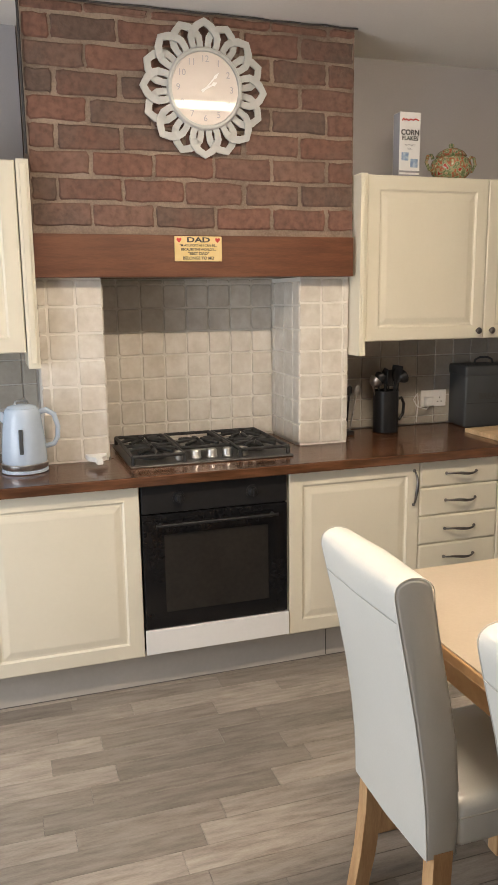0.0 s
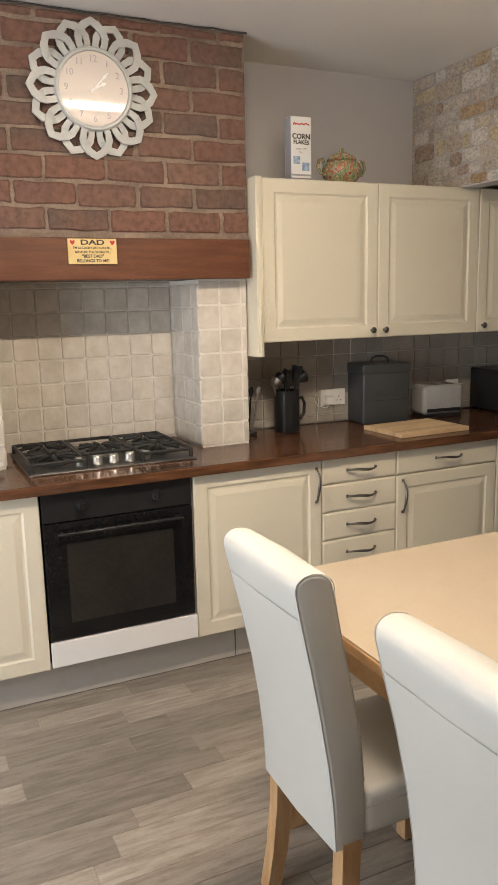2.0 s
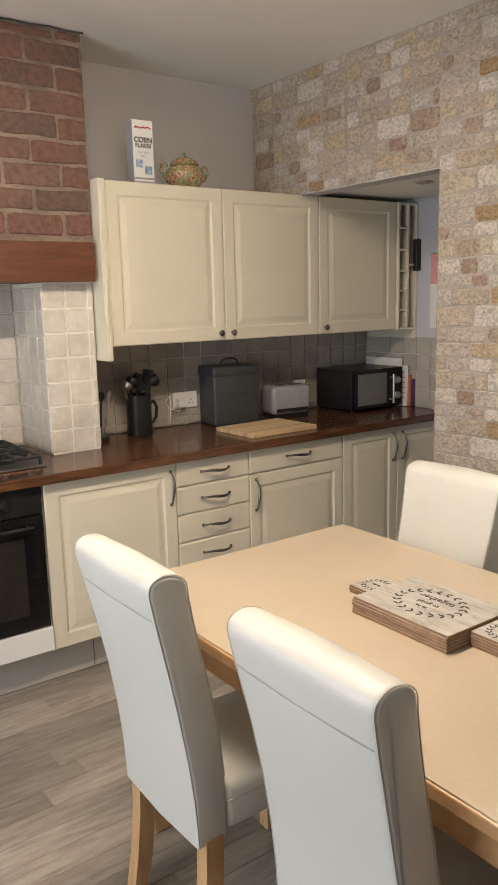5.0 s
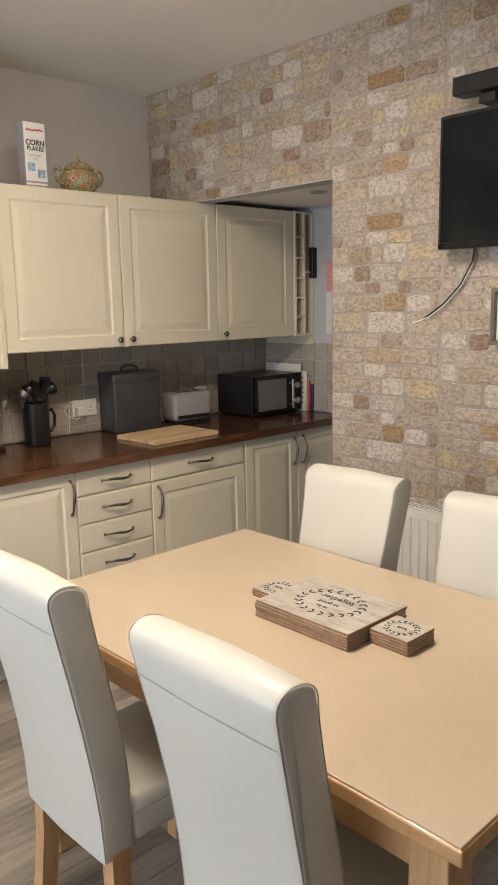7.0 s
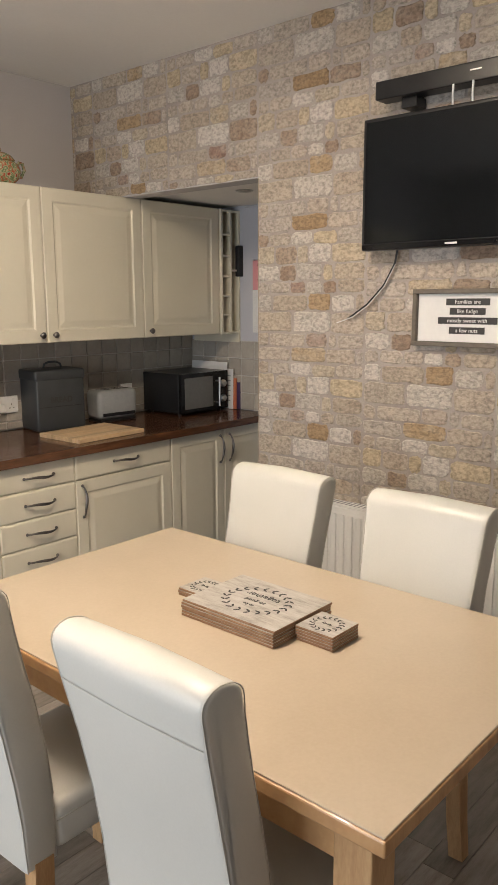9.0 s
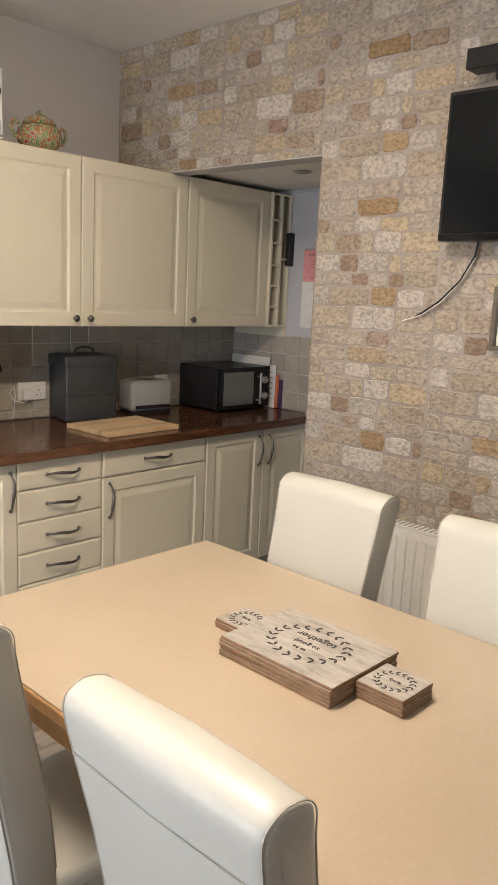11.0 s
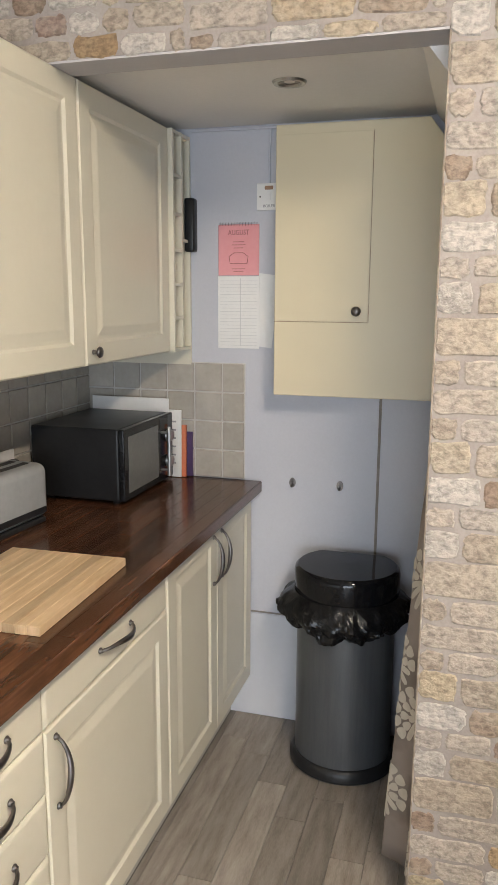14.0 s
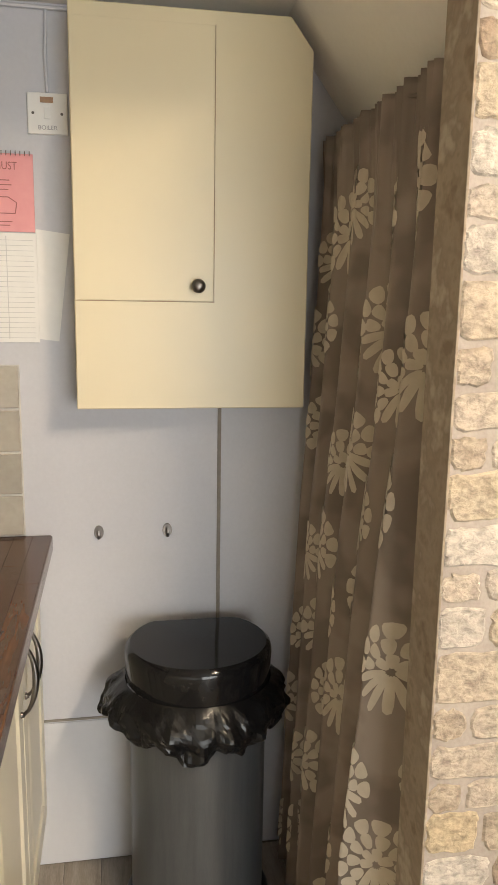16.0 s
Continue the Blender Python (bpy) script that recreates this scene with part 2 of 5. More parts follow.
STONE_MORTAR = material("lilac_grey_mortar", [(0.30, 0.265, 0.24), (0.41, 0.37, 0.34)], 7, 0.85, 0.6, fine=130)
TILE = material("tumbled_cream_tile", [(0.54, 0.50, 0.435), (0.62, 0.58, 0.515), (0.70, 0.67, 0.61)], 11, 0.42, 0.22, vary=0.045, fine=45, detail=8.0)
GREY_TILE = material("glazed_grey_beige_tile", [(0.38, 0.352, 0.305), (0.46, 0.43, 0.38)], 9, 0.2, 0.12, vary=0.08, fine=60)
BRICK = pieces_material("old_red_brick", [(0.125, 0.082, 0.064), (0.170, 0.086, 0.062), (0.195, 0.098, 0.070), (0.160, 0.086, 0.065), (0.190, 0.108, 0.080), (0.118, 0.080, 0.064)], 0.85, 1.0, scale=7, fine=38, dark=0.66, patch=0.7)
STONE_TONES = {
    "white": [(0.445, 0.406, 0.361), (0.518, 0.479, 0.428), (0.548, 0.509, 0.470)],
    "pale": [(0.384, 0.334, 0.278), (0.467, 0.406, 0.339), (0.415, 0.371, 0.326)],
    "tan": [(0.374, 0.313, 0.246), (0.447, 0.381, 0.302), (0.400, 0.349, 0.293)],
    "yellow": [(0.438, 0.355, 0.237), (0.495, 0.411, 0.288), (0.447, 0.385, 0.301)],
    "orange": [(0.315, 0.215, 0.120), (0.398, 0.292, 0.175), (0.468, 0.396, 0.300)],
    "brown": [(0.282, 0.204, 0.149), (0.401, 0.334, 0.261), (0.456, 0.395, 0.329)],
    "red": [(0.273, 0.178, 0.140), (0.416, 0.349, 0.287), (0.457, 0.396, 0.335)],
}
# same print as the facing, the wall end's shade painted into its browns
JAMB_PAPER = material("shade_browned_stone_print", [(0.22, 0.17, 0.125), (0.34, 0.28, 0.215), (0.27, 0.22, 0.17), (0.43, 0.37, 0.30)], 11, 0.75, 0.25, fine=48, spread=(0.36, 0.62), detail=8.0)
STONE_MATS = {k: [pieces_material(k + "_sandstone", c, 0.8, 0.8, scale=17, fine=70, dark=0.58, patch=1.1 if k in ("orange", "brown", "red") else 0.6, squash=1.4, lo=0.30, hi=0.60, island=i) for i in (False, True)] for k, c in STONE_TONES.items()}
PLANKS = [((0.150, 0.125, 0.105), (0.265, 0.232, 0.200), (0.36, 0.322, 0.285))]
PLANK = material("grey_oak_vinyl_plank", PLANKS[0], 5, 0.36, 0.2, stretch=(1.5, 9, 1), fine=46, vary=0.30, spread=(0.27, 0.72), detail=9.0)
PLANK_I = material("grey_oak_vinyl_plank_joined", PLANKS[0], 5, 0.36, 0.2, stretch=(1.5, 9, 1), fine=46, vary=0.30, spread=(0.27, 0.72), detail=9.0, island=True)
SUBFLOOR = material("dark_plank_joint", [(0.10, 0.09, 0.08), (0.13, 0.12, 0.11)], 8, 0.8)
CURTAIN = material("taupe_satin_curtain", [(0.185, 0.148, 0.12), (0.27, 0.222, 0.188)], 8, 0.45, 0.04, fine=13, spread=(0.45, 0.55), detail=2.0)
PETAL = material("cream_woven_petal", [(0.50, 0.44, 0.35), (0.60, 0.54, 0.44)], 20, 0.5, 0.1)
POT = material("painted_ceramic_flowers", [(0.34, 0.045, 0.03), (0.50, 0.46, 0.30), (0.10, 0.15, 0.06), (0.36, 0.38, 0.22), (0.40, 0.09, 0.05), (0.20, 0.22, 0.10), (0.55, 0.48, 0.32)], 34, 0.2, 0.1, spread=(0.32, 0.68), detail=1.0)
GLASS = bpy.data.materials.new("clear_glass")
GLASS.use_nodes = True
GLASS.node_tree.nodes["Principled BSDF"].inputs["Transmission Weight"].default_value = 1
GLASS.node_tree.nodes["Principled BSDF"].inputs["Roughness"].default_value = 0.02
GLOW = bpy.data.materials.new("lit_diffuser")
GLOW.use_nodes = True
GLOW.node_tree.nodes["Principled BSDF"].inputs["Emission Color"].default_value = (1, 0.82, 0.62, 1)
GLOW.node_tree.nodes["Principled BSDF"].inputs["Emission Strength"].default_value = 142
for dark in (BLACK, GLOSS, OVEN_IN, SCREEN, BAG):
    dark.node_tree.nodes["Principled BSDF"].inputs["Specular IOR Level"].default_value = 0.3
GARDEN = material("garden_hedge", [(0.03, 0.07, 0.02), (0.09, 0.15, 0.05)], 4, 0.9, 0.5)

# ---- building blocks ----


def finish(name, bm, mat, smooth=False):
    me = bpy.data.meshes.new(name)
    bmesh.ops.recalc_face_normals(bm, faces=bm.faces)
    bm.to_mesh(me)
    bm.free()
    me.materials.append(mat)
    if smooth:
        me.polygons.foreach_set("use_smooth", [True] * len(me.polygons))
    return me


def part(name, bm, mat, parent=None, label="", smooth=False, at=None):
    ob = new(name, finish(name, bm, mat, smooth))
    if smooth:
        ob.data.set_sharp_from_angle(angle=radians(40))
    if parent:
        ob.parent = parent
    if at is not None:
        ob.matrix_basis = at
    return tagged(ob, label) if label else ob


def thing(name, m, label, category, group=""):
    ob = new(name)
    ob.empty_display_size = 0.05
    ob.matrix_basis = m
    return tagged(ob, label, category, group)


def structure(name, bm, mat, label=""):
    ob = part(name, bm, mat)
    return tagged(ob, label=label, kind="structure")


def box(x0, x1, y0, y1, z0, z1, bevel=0.0, segs=2, bm=None):
    b = bmesh.new()
    r = bmesh.ops.create_cube(b, size=1)
    for v in r["verts"]:
        v.co = ((x0 + x1) / 2 + v.co.x * (x1 - x0), (y0 + y1) / 2 + v.co.y * (y1 - y0), (z0 + z1) / 2 + v.co.z * (z1 - z0))
    if bevel:
        bmesh.ops.bevel(b, geom=b.edges[:], offset=bevel, segments=segs, affect="EDGES", profile=0.5)
    return merge(bm, b) if bm else b


def merge(bm, other, m=None):
    """Adds the geometry of other to bm."""
    if m is not None:
        other.transform(m)
    me = bpy.data.meshes.new("t")
    other.to_mesh(me)
    other.free()
    bm.from_mesh(me)
    bpy.data.meshes.remove(me)
    return bm


def lathe(points, n=32, scale_y=1.0, cap=True):
    """Turned shape: (radius, height) from below to above."""
    b = bmesh.new()
    rings = []
    for r, z in points:
        rings.append([b.verts.new((r * math.cos(2 * math.pi * k / n), scale_y * r * math.sin(2 * math.pi * k / n), z)) for k in range(n)])
    for a, c in zip(rings, rings[1:]):
        for k in range(n):
            b.faces.new((a[k], a[(k + 1) % n], c[(k + 1) % n], c[k]))
    if cap:
        b.faces.new(rings[0][::-1])
        b.faces.new(rings[-1])
    return b


def tube(points, r, n=8, bm=None):
    """A round bar along a line of points; r a number or one for each point."""
    b = bmesh.new()
    pts = [Vector(p) for p in points]
    rs = r if isinstance(r, (list, tuple)) else [r] * len(pts)
    rings = []
    up = None
    for k, p in enumerate(pts):
        d = (pts[min(k + 1, len(pts) - 1)] - pts[max(k - 1, 0)]).normalized()
        if up is None:
            up = d.orthogonal().normalized()
        up = (up - d * up.dot(d)).normalized()
        side = d.cross(up)
        rings.append([b.verts.new(p + rs[k] * (math.cos(2 * math.pi * q / n) * up + math.sin(2 * math.pi * q / n) * side)) for q in range(n)])
    for a, c in zip(rings, rings[1:]):
        for q in range(n):
            b.faces.new((a[q], a[(q + 1) % n], c[(q + 1) % n], c[q]))
    b.faces.new(rings[0][::-1])
    b.faces.new(rings[-1])
    return merge(bm, b) if bm else b


def prism(outline, y0, y1, bevel=0.0):
    """A flat outline of (x, z) made thick from y0 to y1."""
    b = bmesh.new()
    f = b.faces.new([b.verts.new((x, y0, z)) for x, z in outline])
    r = bmesh.ops.extrude_face_region(b, geom=[f])
    for v in r["geom"]:
        if isinstance(v, bmesh.types.BMVert):
            v.co.y = y1
    if bevel:
        bmesh.ops.bevel(b, geom=b.edges[:], offset=bevel, segments=2, affect="EDGES", profile=0.5)
    return b


def words(text, size, mat, parent, m, name="lettering", depth=0.0004, align="CENTER", label="", bold=0.0):
    """Lettering that faces -y of its pose m."""
    cu = bpy.data.curves.new("t", "FONT")
    cu.body, cu.size, cu.extrude, cu.align_x, cu.align_y = text, size, depth, align, "CENTER"
    cu.resolution_u, cu.offset = 3, bold
    tmp = new("t", cu)
    dg = bpy.context.evaluated_depsgraph_get()
    me = bpy.data.meshes.new_from_object(tmp.evaluated_get(dg))
    bpy.data.objects.remove(tmp)
    me.materials.clear()
    me.materials.append(mat)
    me.transform(Matrix.Rotation(radians(90), 4, "X"))
    ob = new(name, me)
    ob.parent = parent
    ob.matrix_basis = m
    return tagged(ob, label) if label else ob


def raised_panel(w, h, t=0.02, rail=0.062):
    """A door that faces -y, its lower left back corner at the origin: rounded edge, sunk moulding, raised field."""
    b = bmesh.new()
    rings = [(0, 0), (0, -t + 0.004), (0.004, -t), (rail - 0.004, -t), (rail, -t + 0.003), (rail + 0.004, -t + 0.006), (rail + 0.012, -t + 0.006), (rail + 0.034, -t + 0.0015), (rail + 0.038, -t + 0.001)]
    if h < 0.2:
        rings = [(0, 0), (0, -t + 0.005), (0.006, -t + 0.001), (0.010, -t)]
    loops = [[b.verts.new(c) for c in ((i, y, i), (w - i, y, i), (w - i, y, h - i), (i, y, h - i))] for i, y in rings]
    for a, c in zip(loops, loops[1:]):
        for k in range(4):
            b.faces.new((a[k], a[(k + 1) % 4], c[(k + 1) % 4], c[k]))
    b.faces.new(loops[-1])
    b.faces.new(loops[0][::-1])
    return b


def bow_handle(length=0.150):
    """A bow handle along x, its back on y = 0."""
    n = 14
    pts = [(-length / 2 + length * k / n, -0.004 - 0.027 * math.sin(math.pi * k / n) ** 0.6, 0.0034 * math.sin(2 * math.pi * k / n)) for k in range(n + 1)]
    rs = [0.0038 + 0.0030 * math.sin(math.pi * k / n) ** 2 for k in range(n + 1)]
    b = tube(pts, rs, 8)
    for s in (-1, 1):
        merge(b, lathe([(0.007, 0), (0.0075, 0.002), (0.005, 0.005), (0.0045, 0.008)], 12), pose(s * length / 2, 0, 0, 90, 0, 0))
    return b


def knob():
    b = lathe([(0.007, 0), (0.006, 0.004), (0.005, 0.010), (0.012, 0.015), (0.0155, 0.019), (0.013, 0.024), (0.006, 0.027), (0.001, 0.0275)], 20)
    b.transform(Matrix.Rotation(radians(90), 4, "X"))
    return b


BOW = finish("handle", bow_handle(), PEWTER, True)
KNOB = finish("knob", knob(), PEWTER, True)


def on(name, mesh, parent, m, label=""):
    ob = new(name, mesh)
    ob.parent, ob.matrix_basis = parent, m
    return tagged(ob, label) if label else ob


# ---- walls, floor, ceiling ----
structure("floor", box(WEST, END + 0.1, SOUTH, NORTH + 0.15, -0.1, -0.004), SUBFLOOR, "grey wood-effect vinyl plank floor")
FLOOR_OB = bpy.data.objects["floor"]
structure("wall_north", box(1.94, END + 0.1, NORTH, NORTH + 0.14, 0, CEIL), GREY_WALL, "lilac grey painted plaster wall")
structure("wall_north_left", box(WEST, 0.59, NORTH, NORTH + 0.14, 0, CEIL), GREY_WALL, "lilac grey painted plaster wall")
structure("wall_south", box(WEST - 0.1, STONE + 0.1, SOUTH - 0.1, SOUTH, 0, CEIL), GREY_WALL, "lilac grey painted plaster wall")
b = box(WEST - 0.1, WEST, SOUTH, 1.15, 0, CEIL)
box(WEST - 0.1, WEST, 3.05, NORTH, 0, CEIL, bm=b)
box(WEST - 0.1, WEST, 1.15, 3.05, 0, 0.35, bm=b)
box(WEST - 0.1, WEST, 1.15, 3.05, 2.05, CEIL, bm=b)
structure("wall_west", b, GREY_WALL, "lilac grey painted plaster wall with a window opening")
win = thing("window_1", pose(WEST - 0.05, 2.1, 1.2), "white framed kitchen window with clear panes", "window")
b = bmesh.new()
for y0, y1, z0, z1 in ((-0.95, 0.95, -0.85, -0.79), (-0.95, 0.95, 0.79, 0.85), (-0.95, -0.89, -0.79, 0.79), (0.89, 0.95, -0.79, 0.79), (-0.03, 0.03, -0.79, 0.79)):
    box(-0.03, 0.03, y0, y1, z0, z1, 0.004, 1, b)
part("window_frame", b, WHITE, win)
for s in (-1, 1):
    pane = part("pane", box(-0.003, 0.003, min(0.03 * s, 0.89 * s), max(0.03 * s, 0.89 * s), -0.79, 0.79), GLASS, win)
    pane.visible_shadow = False
structure("backdrop", box(-9, -8.8, -8, 12, -0.1, 2.6), GARDEN, "green hedge beyond the window")
structure("ground", box(-9, WEST - 0.1, -8, 12, -0.2, -0.1), GARDEN, "garden lawn")
structure("ceiling", box(WEST, STONE + 0.1, SOUTH, NORTH + 0.14, CEIL, CEIL + 0.1), CEILING, "white painted plaster ceiling")
b = box(STONE + 0.003, JAMB, SOUTH, ALCOVE_Y - 0.003, 0, CEIL)
box(STONE + 0.003, JAMB, ALCOVE_Y - 0.003, NORTH, ALCOVE_Z + 0.003, CEIL, bm=b)
structure("wall_east", b, STONE_MORTAR, "stone-faced wall with pale lilac mortar and an alcove opening")
EAST = bpy.data.objects["wall_east"]
structure("trim_reveal", box(STONE + 0.001, JAMB - 0.001, ALCOVE_Y - 0.003, ALCOVE_Y + 0.001, 0.002, ALCOVE_Z - 0.004, 0.001), JAMB_PAPER, "wall end papered in mottled stone print, browned for its shade")
structure("trim", box(STONE + 0.002, JAMB + 0.004, ALCOVE_Y + 0.001, NORTH - 0.001, ALCOVE_Z - 0.003, ALCOVE_Z + 0.002), GREY_WALL, "grey plaster soffit of the alcove opening")
b = box(JAMB + 0.001, END + 0.1, 2.777, NORTH, 2.105, 2.2)
q = bmesh.new()
for x in (JAMB + 0.001, END):
    for y, z in ((2.777, 2.105), (2.40, 1.61), (2.40, 1.75), (2.777, 2.25)):
        q.verts.new((x, y, z))
q.verts.ensure_lookup_table()
v = q.verts
for f in ((0, 1, 2, 3), (4, 5, 6, 7), (0, 1, 5, 4), (1, 2, 6, 5), (2, 3, 7, 6), (3, 0, 4, 7)):
    q.faces.new([v[k] for k in f])
structure("ceiling_alcove", merge(b, q), CEILING, "low white alcove ceiling sloping down under the stairs")
structure("wall_alcove", box(END, END + 0.1, 2.35, NORTH, 0, 2.2), BLUE_WALL, "pale blue-grey painted alcove wall with panel seams")
structure("wall_alcove_side", box(JAMB + 0.001, END, 2.35, 2.40, 0, 1.7), BLUE_WALL, "pale blue-grey wall behind the curtain")
b = box(END - 0.004, END - 0.0005, 2.912, 2.921, 0.0, 1.24, 0.001)
box(END - 0.004, END - 0.0005, 3.0, 3.39, 0.412, 0.418, 0.001, bm=b)
structure("trim_seam", b, SEAM, "grey joint between wall panels")

structure("wall_panel", box(END - 0.003, END - 0.0002, 2.93, 3.44, 0.003, 0.408), PANEL, "lower alcove wall panel, painted paler for the daylight on it")
# ---- chimney breast and cooking niche ----
CH0, CH1, BF, PF, NB = 0.59, 1.94, 3.655, 3.69, 4.045
N0, N1, LZ, MZ = 0.85, 1.70, 1.655, 1.82
b = box(CH0 + 0.004, CH1 - 0.004, BF + 0.008, NORTH + 0.14, LZ + 0.004, CEIL)
structure("chimney_breast", b, MORTAR, "old red brick chimney breast with rough mortar joints")
BREAST = bpy.data.objects["chimney_breast"]
b = box(CH0 + 0.006, N0 - 0.006, PF + 0.003, NORTH + 0.14, 0, LZ)
box(N1 + 0.006, CH1 - 0.006, PF + 0.003, NORTH + 0.14, 0, LZ, bm=b)
box(N0 - 0.006, N1 + 0.006, NB + 0.006, NORTH + 0.3, 0, LZ + 0.1, bm=b)
structure("wall_niche", b, GROUT, "cooking niche lined with tumbled cream tiles and pale grout")
NICHE = bpy.data.objects["wall_niche"]
b = tube([(0.592 + 0.075 * k, 3.640 + 0.003 * math.sin(5.0 * k), CEIL - 0.006 - 0.003 * math.sin(3.1 * k)) for k in range(19)], 0.0035, 6)
tube([(0.586, 3.648 + 0.004 * math.sin(2.1 * k), CEIL - 0.01 - 0.06 * k) for k in range(10)], 0.005, 6, b)
structure("trim_ceiling_line", b, INK, "thin dark cable line along the top of the chimney")
beam = thing("mantel_beam", pose(CH0 - 0.01, 3.62, LZ), "varnished reddish-brown mantel beam across the chimney breast", "mantelpiece")
part("beam", box(0, 1.345, 0, 0.07, 0, MZ - LZ, 0.004), MANTEL, beam)
b = box(WEST + 0.002, 0.594, NORTH - 0.006, NORTH, 0.912, 1.42)
box(1.938, END - 0.001, NORTH - 0.006, NORTH, 0.912, 1.42, bm=b)
box(END - 0.006, END, 3.388, NORTH - 0.006, 0.912, 1.325, bm=b)
structure("splashback", b, GREY_GROUT, "grey-beige square tile splashback with pale grout")
SPLASH = bpy.data.objects["splashback"]

# ---- base cabinets ----
FY, PZ, TZ = 3.36, 0.155, 0.868


def base_unit(x0, x1, label, fronts, name="base_cabinet"):
    """fronts: (x0, x1, z0, z1, handle) with handle (x, z, 'h' or 'v') or None."""
    u = thing(name, pose(x0, FY + 0.02, 0), label, "cabinet", "base cabinets")
    b = box(0.001, 0.017, 0.002, 0.60, PZ, TZ)
    box(x1 - x0 - 0.017, x1 - x0 - 0.001, 0.002, 0.60, PZ, TZ, bm=b)
    box(0.017, x1 - x0 - 0.017, 0.004, 0.60, PZ, PZ + 0.016, bm=b)
    box(0.017, x1 - x0 - 0.017, 0.585, 0.60, PZ + 0.016, TZ, bm=b)
    part("body", b, CREAM, u)
    for a, c, z0, z1, h in fronts:
        kind = "drawer_front" if z1 - z0 < 0.22 else "door"
        d = part(kind, raised_panel(c - a, z1 - z0), CREAM, u, at=pose(a - x0, 0, z0))
        if h:
            on("handle", BOW, d, pose(h[0] - a, -0.0205, h[1] - z0, 0, 90 if h[2] == "v" else 0, 0), "bowed dark pewter handle")
    return u


G = 0.0015
base_unit(-0.30, 0.30, "cream raised-panel base cabinet under the worktop", [(-0.30 + G, 0.30 - G, PZ + 0.01, TZ, (0.25, 0.74, "v"))])
base_unit(0.30, 0.91, "cream base cabinet with one wide raised-panel door beside the oven", [(0.30 + G, 0.91 - G, PZ + 0.01, TZ, None)])
base_unit(1.52, 2.13, "cream base cabinet with a raised-panel door and bow handle", [(1.524, 2.13 - G, PZ + 0.01, TZ, (2.10, 0.755, "v"))])
zs = [0.868, 0.747, 0.617, 0.487, 0.357, 0.165]
base_unit(2.13, 2.53, "cream chest of five kitchen drawers with bow handles", [(2.13 + G, 2.53 - G, zs[k + 1] + 0.003, zs[k], (2.335, zs[k] - 0.062, "h")) for k in range(5)], "drawer_cabinet")
base_unit(2.53, 3.13, "cream base cabinet with a drawer above a raised-panel door", [(2.53 + G, 3.13 - G, 0.750, TZ, (2.83, 0.808, "h")), (2.53 + G, 3.13 - G, PZ + 0.01, 0.745, (2.565, 0.645, "v"))])
base_unit(3.13, 3.92, "cream corner base cabinet with two raised-panel doors", [(3.135, 3.535, PZ + 0.01, TZ, (3.50, 0.755, "v")), (3.538, 3.918, PZ + 0.01, TZ, (3.575, 0.755, "v"))])
structure("plinth", box(-0.30, END - 0.002, 3.44, 3.455, 0.002, PZ - 0.002), PLINTH, "grey laminate plinth below the cabinets")
# dark strip drawn in place of the shadow gap between plinth and floor
structure("plinth_seal", box(-0.30, END - 0.002, 3.4385, 3.4396, 0.0005, 0.004), SUBFLOOR, "thin dark strip for the shadow gap at the plinth foot")
structure("plinth_joint", box(1.724, 1.728, 3.4385, 3.4398, 0.0065, PZ - 0.003), SUBFLOOR)

ov = thing("oven", pose(0.915, FY, 0), "black built-in electric oven with glass door and two dials", "oven")
part("body", box(0.002, 0.598, 0.021, 0.55, 0.28, 0.866), BLACK, ov)
part("control_panel", box(0.001, 0.599, -0.001, 0.02, 0.752, 0.868, 0.003), BLACK, ov, "matt black control panel")
dr = part("door", box(0.001, 0.599, -0.004, 0.02, 0.28, 0.748, 0.004), GLOSS, ov, "glossy black glass oven door")
part("window", box(0.085, 0.515, -0.0055, -0.0042, 0.345, 0.665), OVEN_IN, dr, "dark see-through oven window")
b = tube([(0.05, -0.035, 0.71), (0.55, -0.035, 0.71)], 0.0065, 10)
for x in (0.07, 0.53):
    tube([(x, -0.004, 0.71), (x, -0.035, 0.71)], 0.006, 8, b)
part("handle", b, BLACK, dr, "black metal bar handle", True)
for x in (0.15, 0.45):
    k = part("dial", lathe([(0.026, 0), (0.026, 0.003), (0.019, 0.004), (0.017, 0.02), (0.015, 0.022)], 24), BLACK, ov, "round black oven dial", True, pose(x, -0.001, 0.808, 90, 0, 0))
    part("grip", box(-0.004, 0.004, -0.016, 0.016, 0.021, 0.030, 0.002), BLACK, k)
structure("oven_filler", box(0.915, 1.520, 3.352, 3.368, 0.172, 0.274, 0.003), WHITE, "white filler panel below the oven")
wt = thing("worktop", pose(0, 0, 0.87), "dark varnished walnut block worktop, continuous along the wall", "worktop")
b = bmesh.new()
box(-0.30, END - 0.002, 3.325, PF + 0.02, 0, 0.0385, 0.003, 2, b)
box(-0.30, CH0 + 0.002, PF + 0.02, NORTH - 0.007, 0, 0.0385, bm=b)
box(N0 + 0.006, N1 - 0.006, PF + 0.02, NB - 0.002, 0, 0.0385, bm=b)
box(CH1, END - 0.002, PF + 0.02, NORTH - 0.007, 0, 0.0385, bm=b)
SLAB = part("slab", b, WORKTOP, wt)

# ---- wall cabinets ----
WY, WZ0, WZ1 = 3.60, 1.372, 2.078


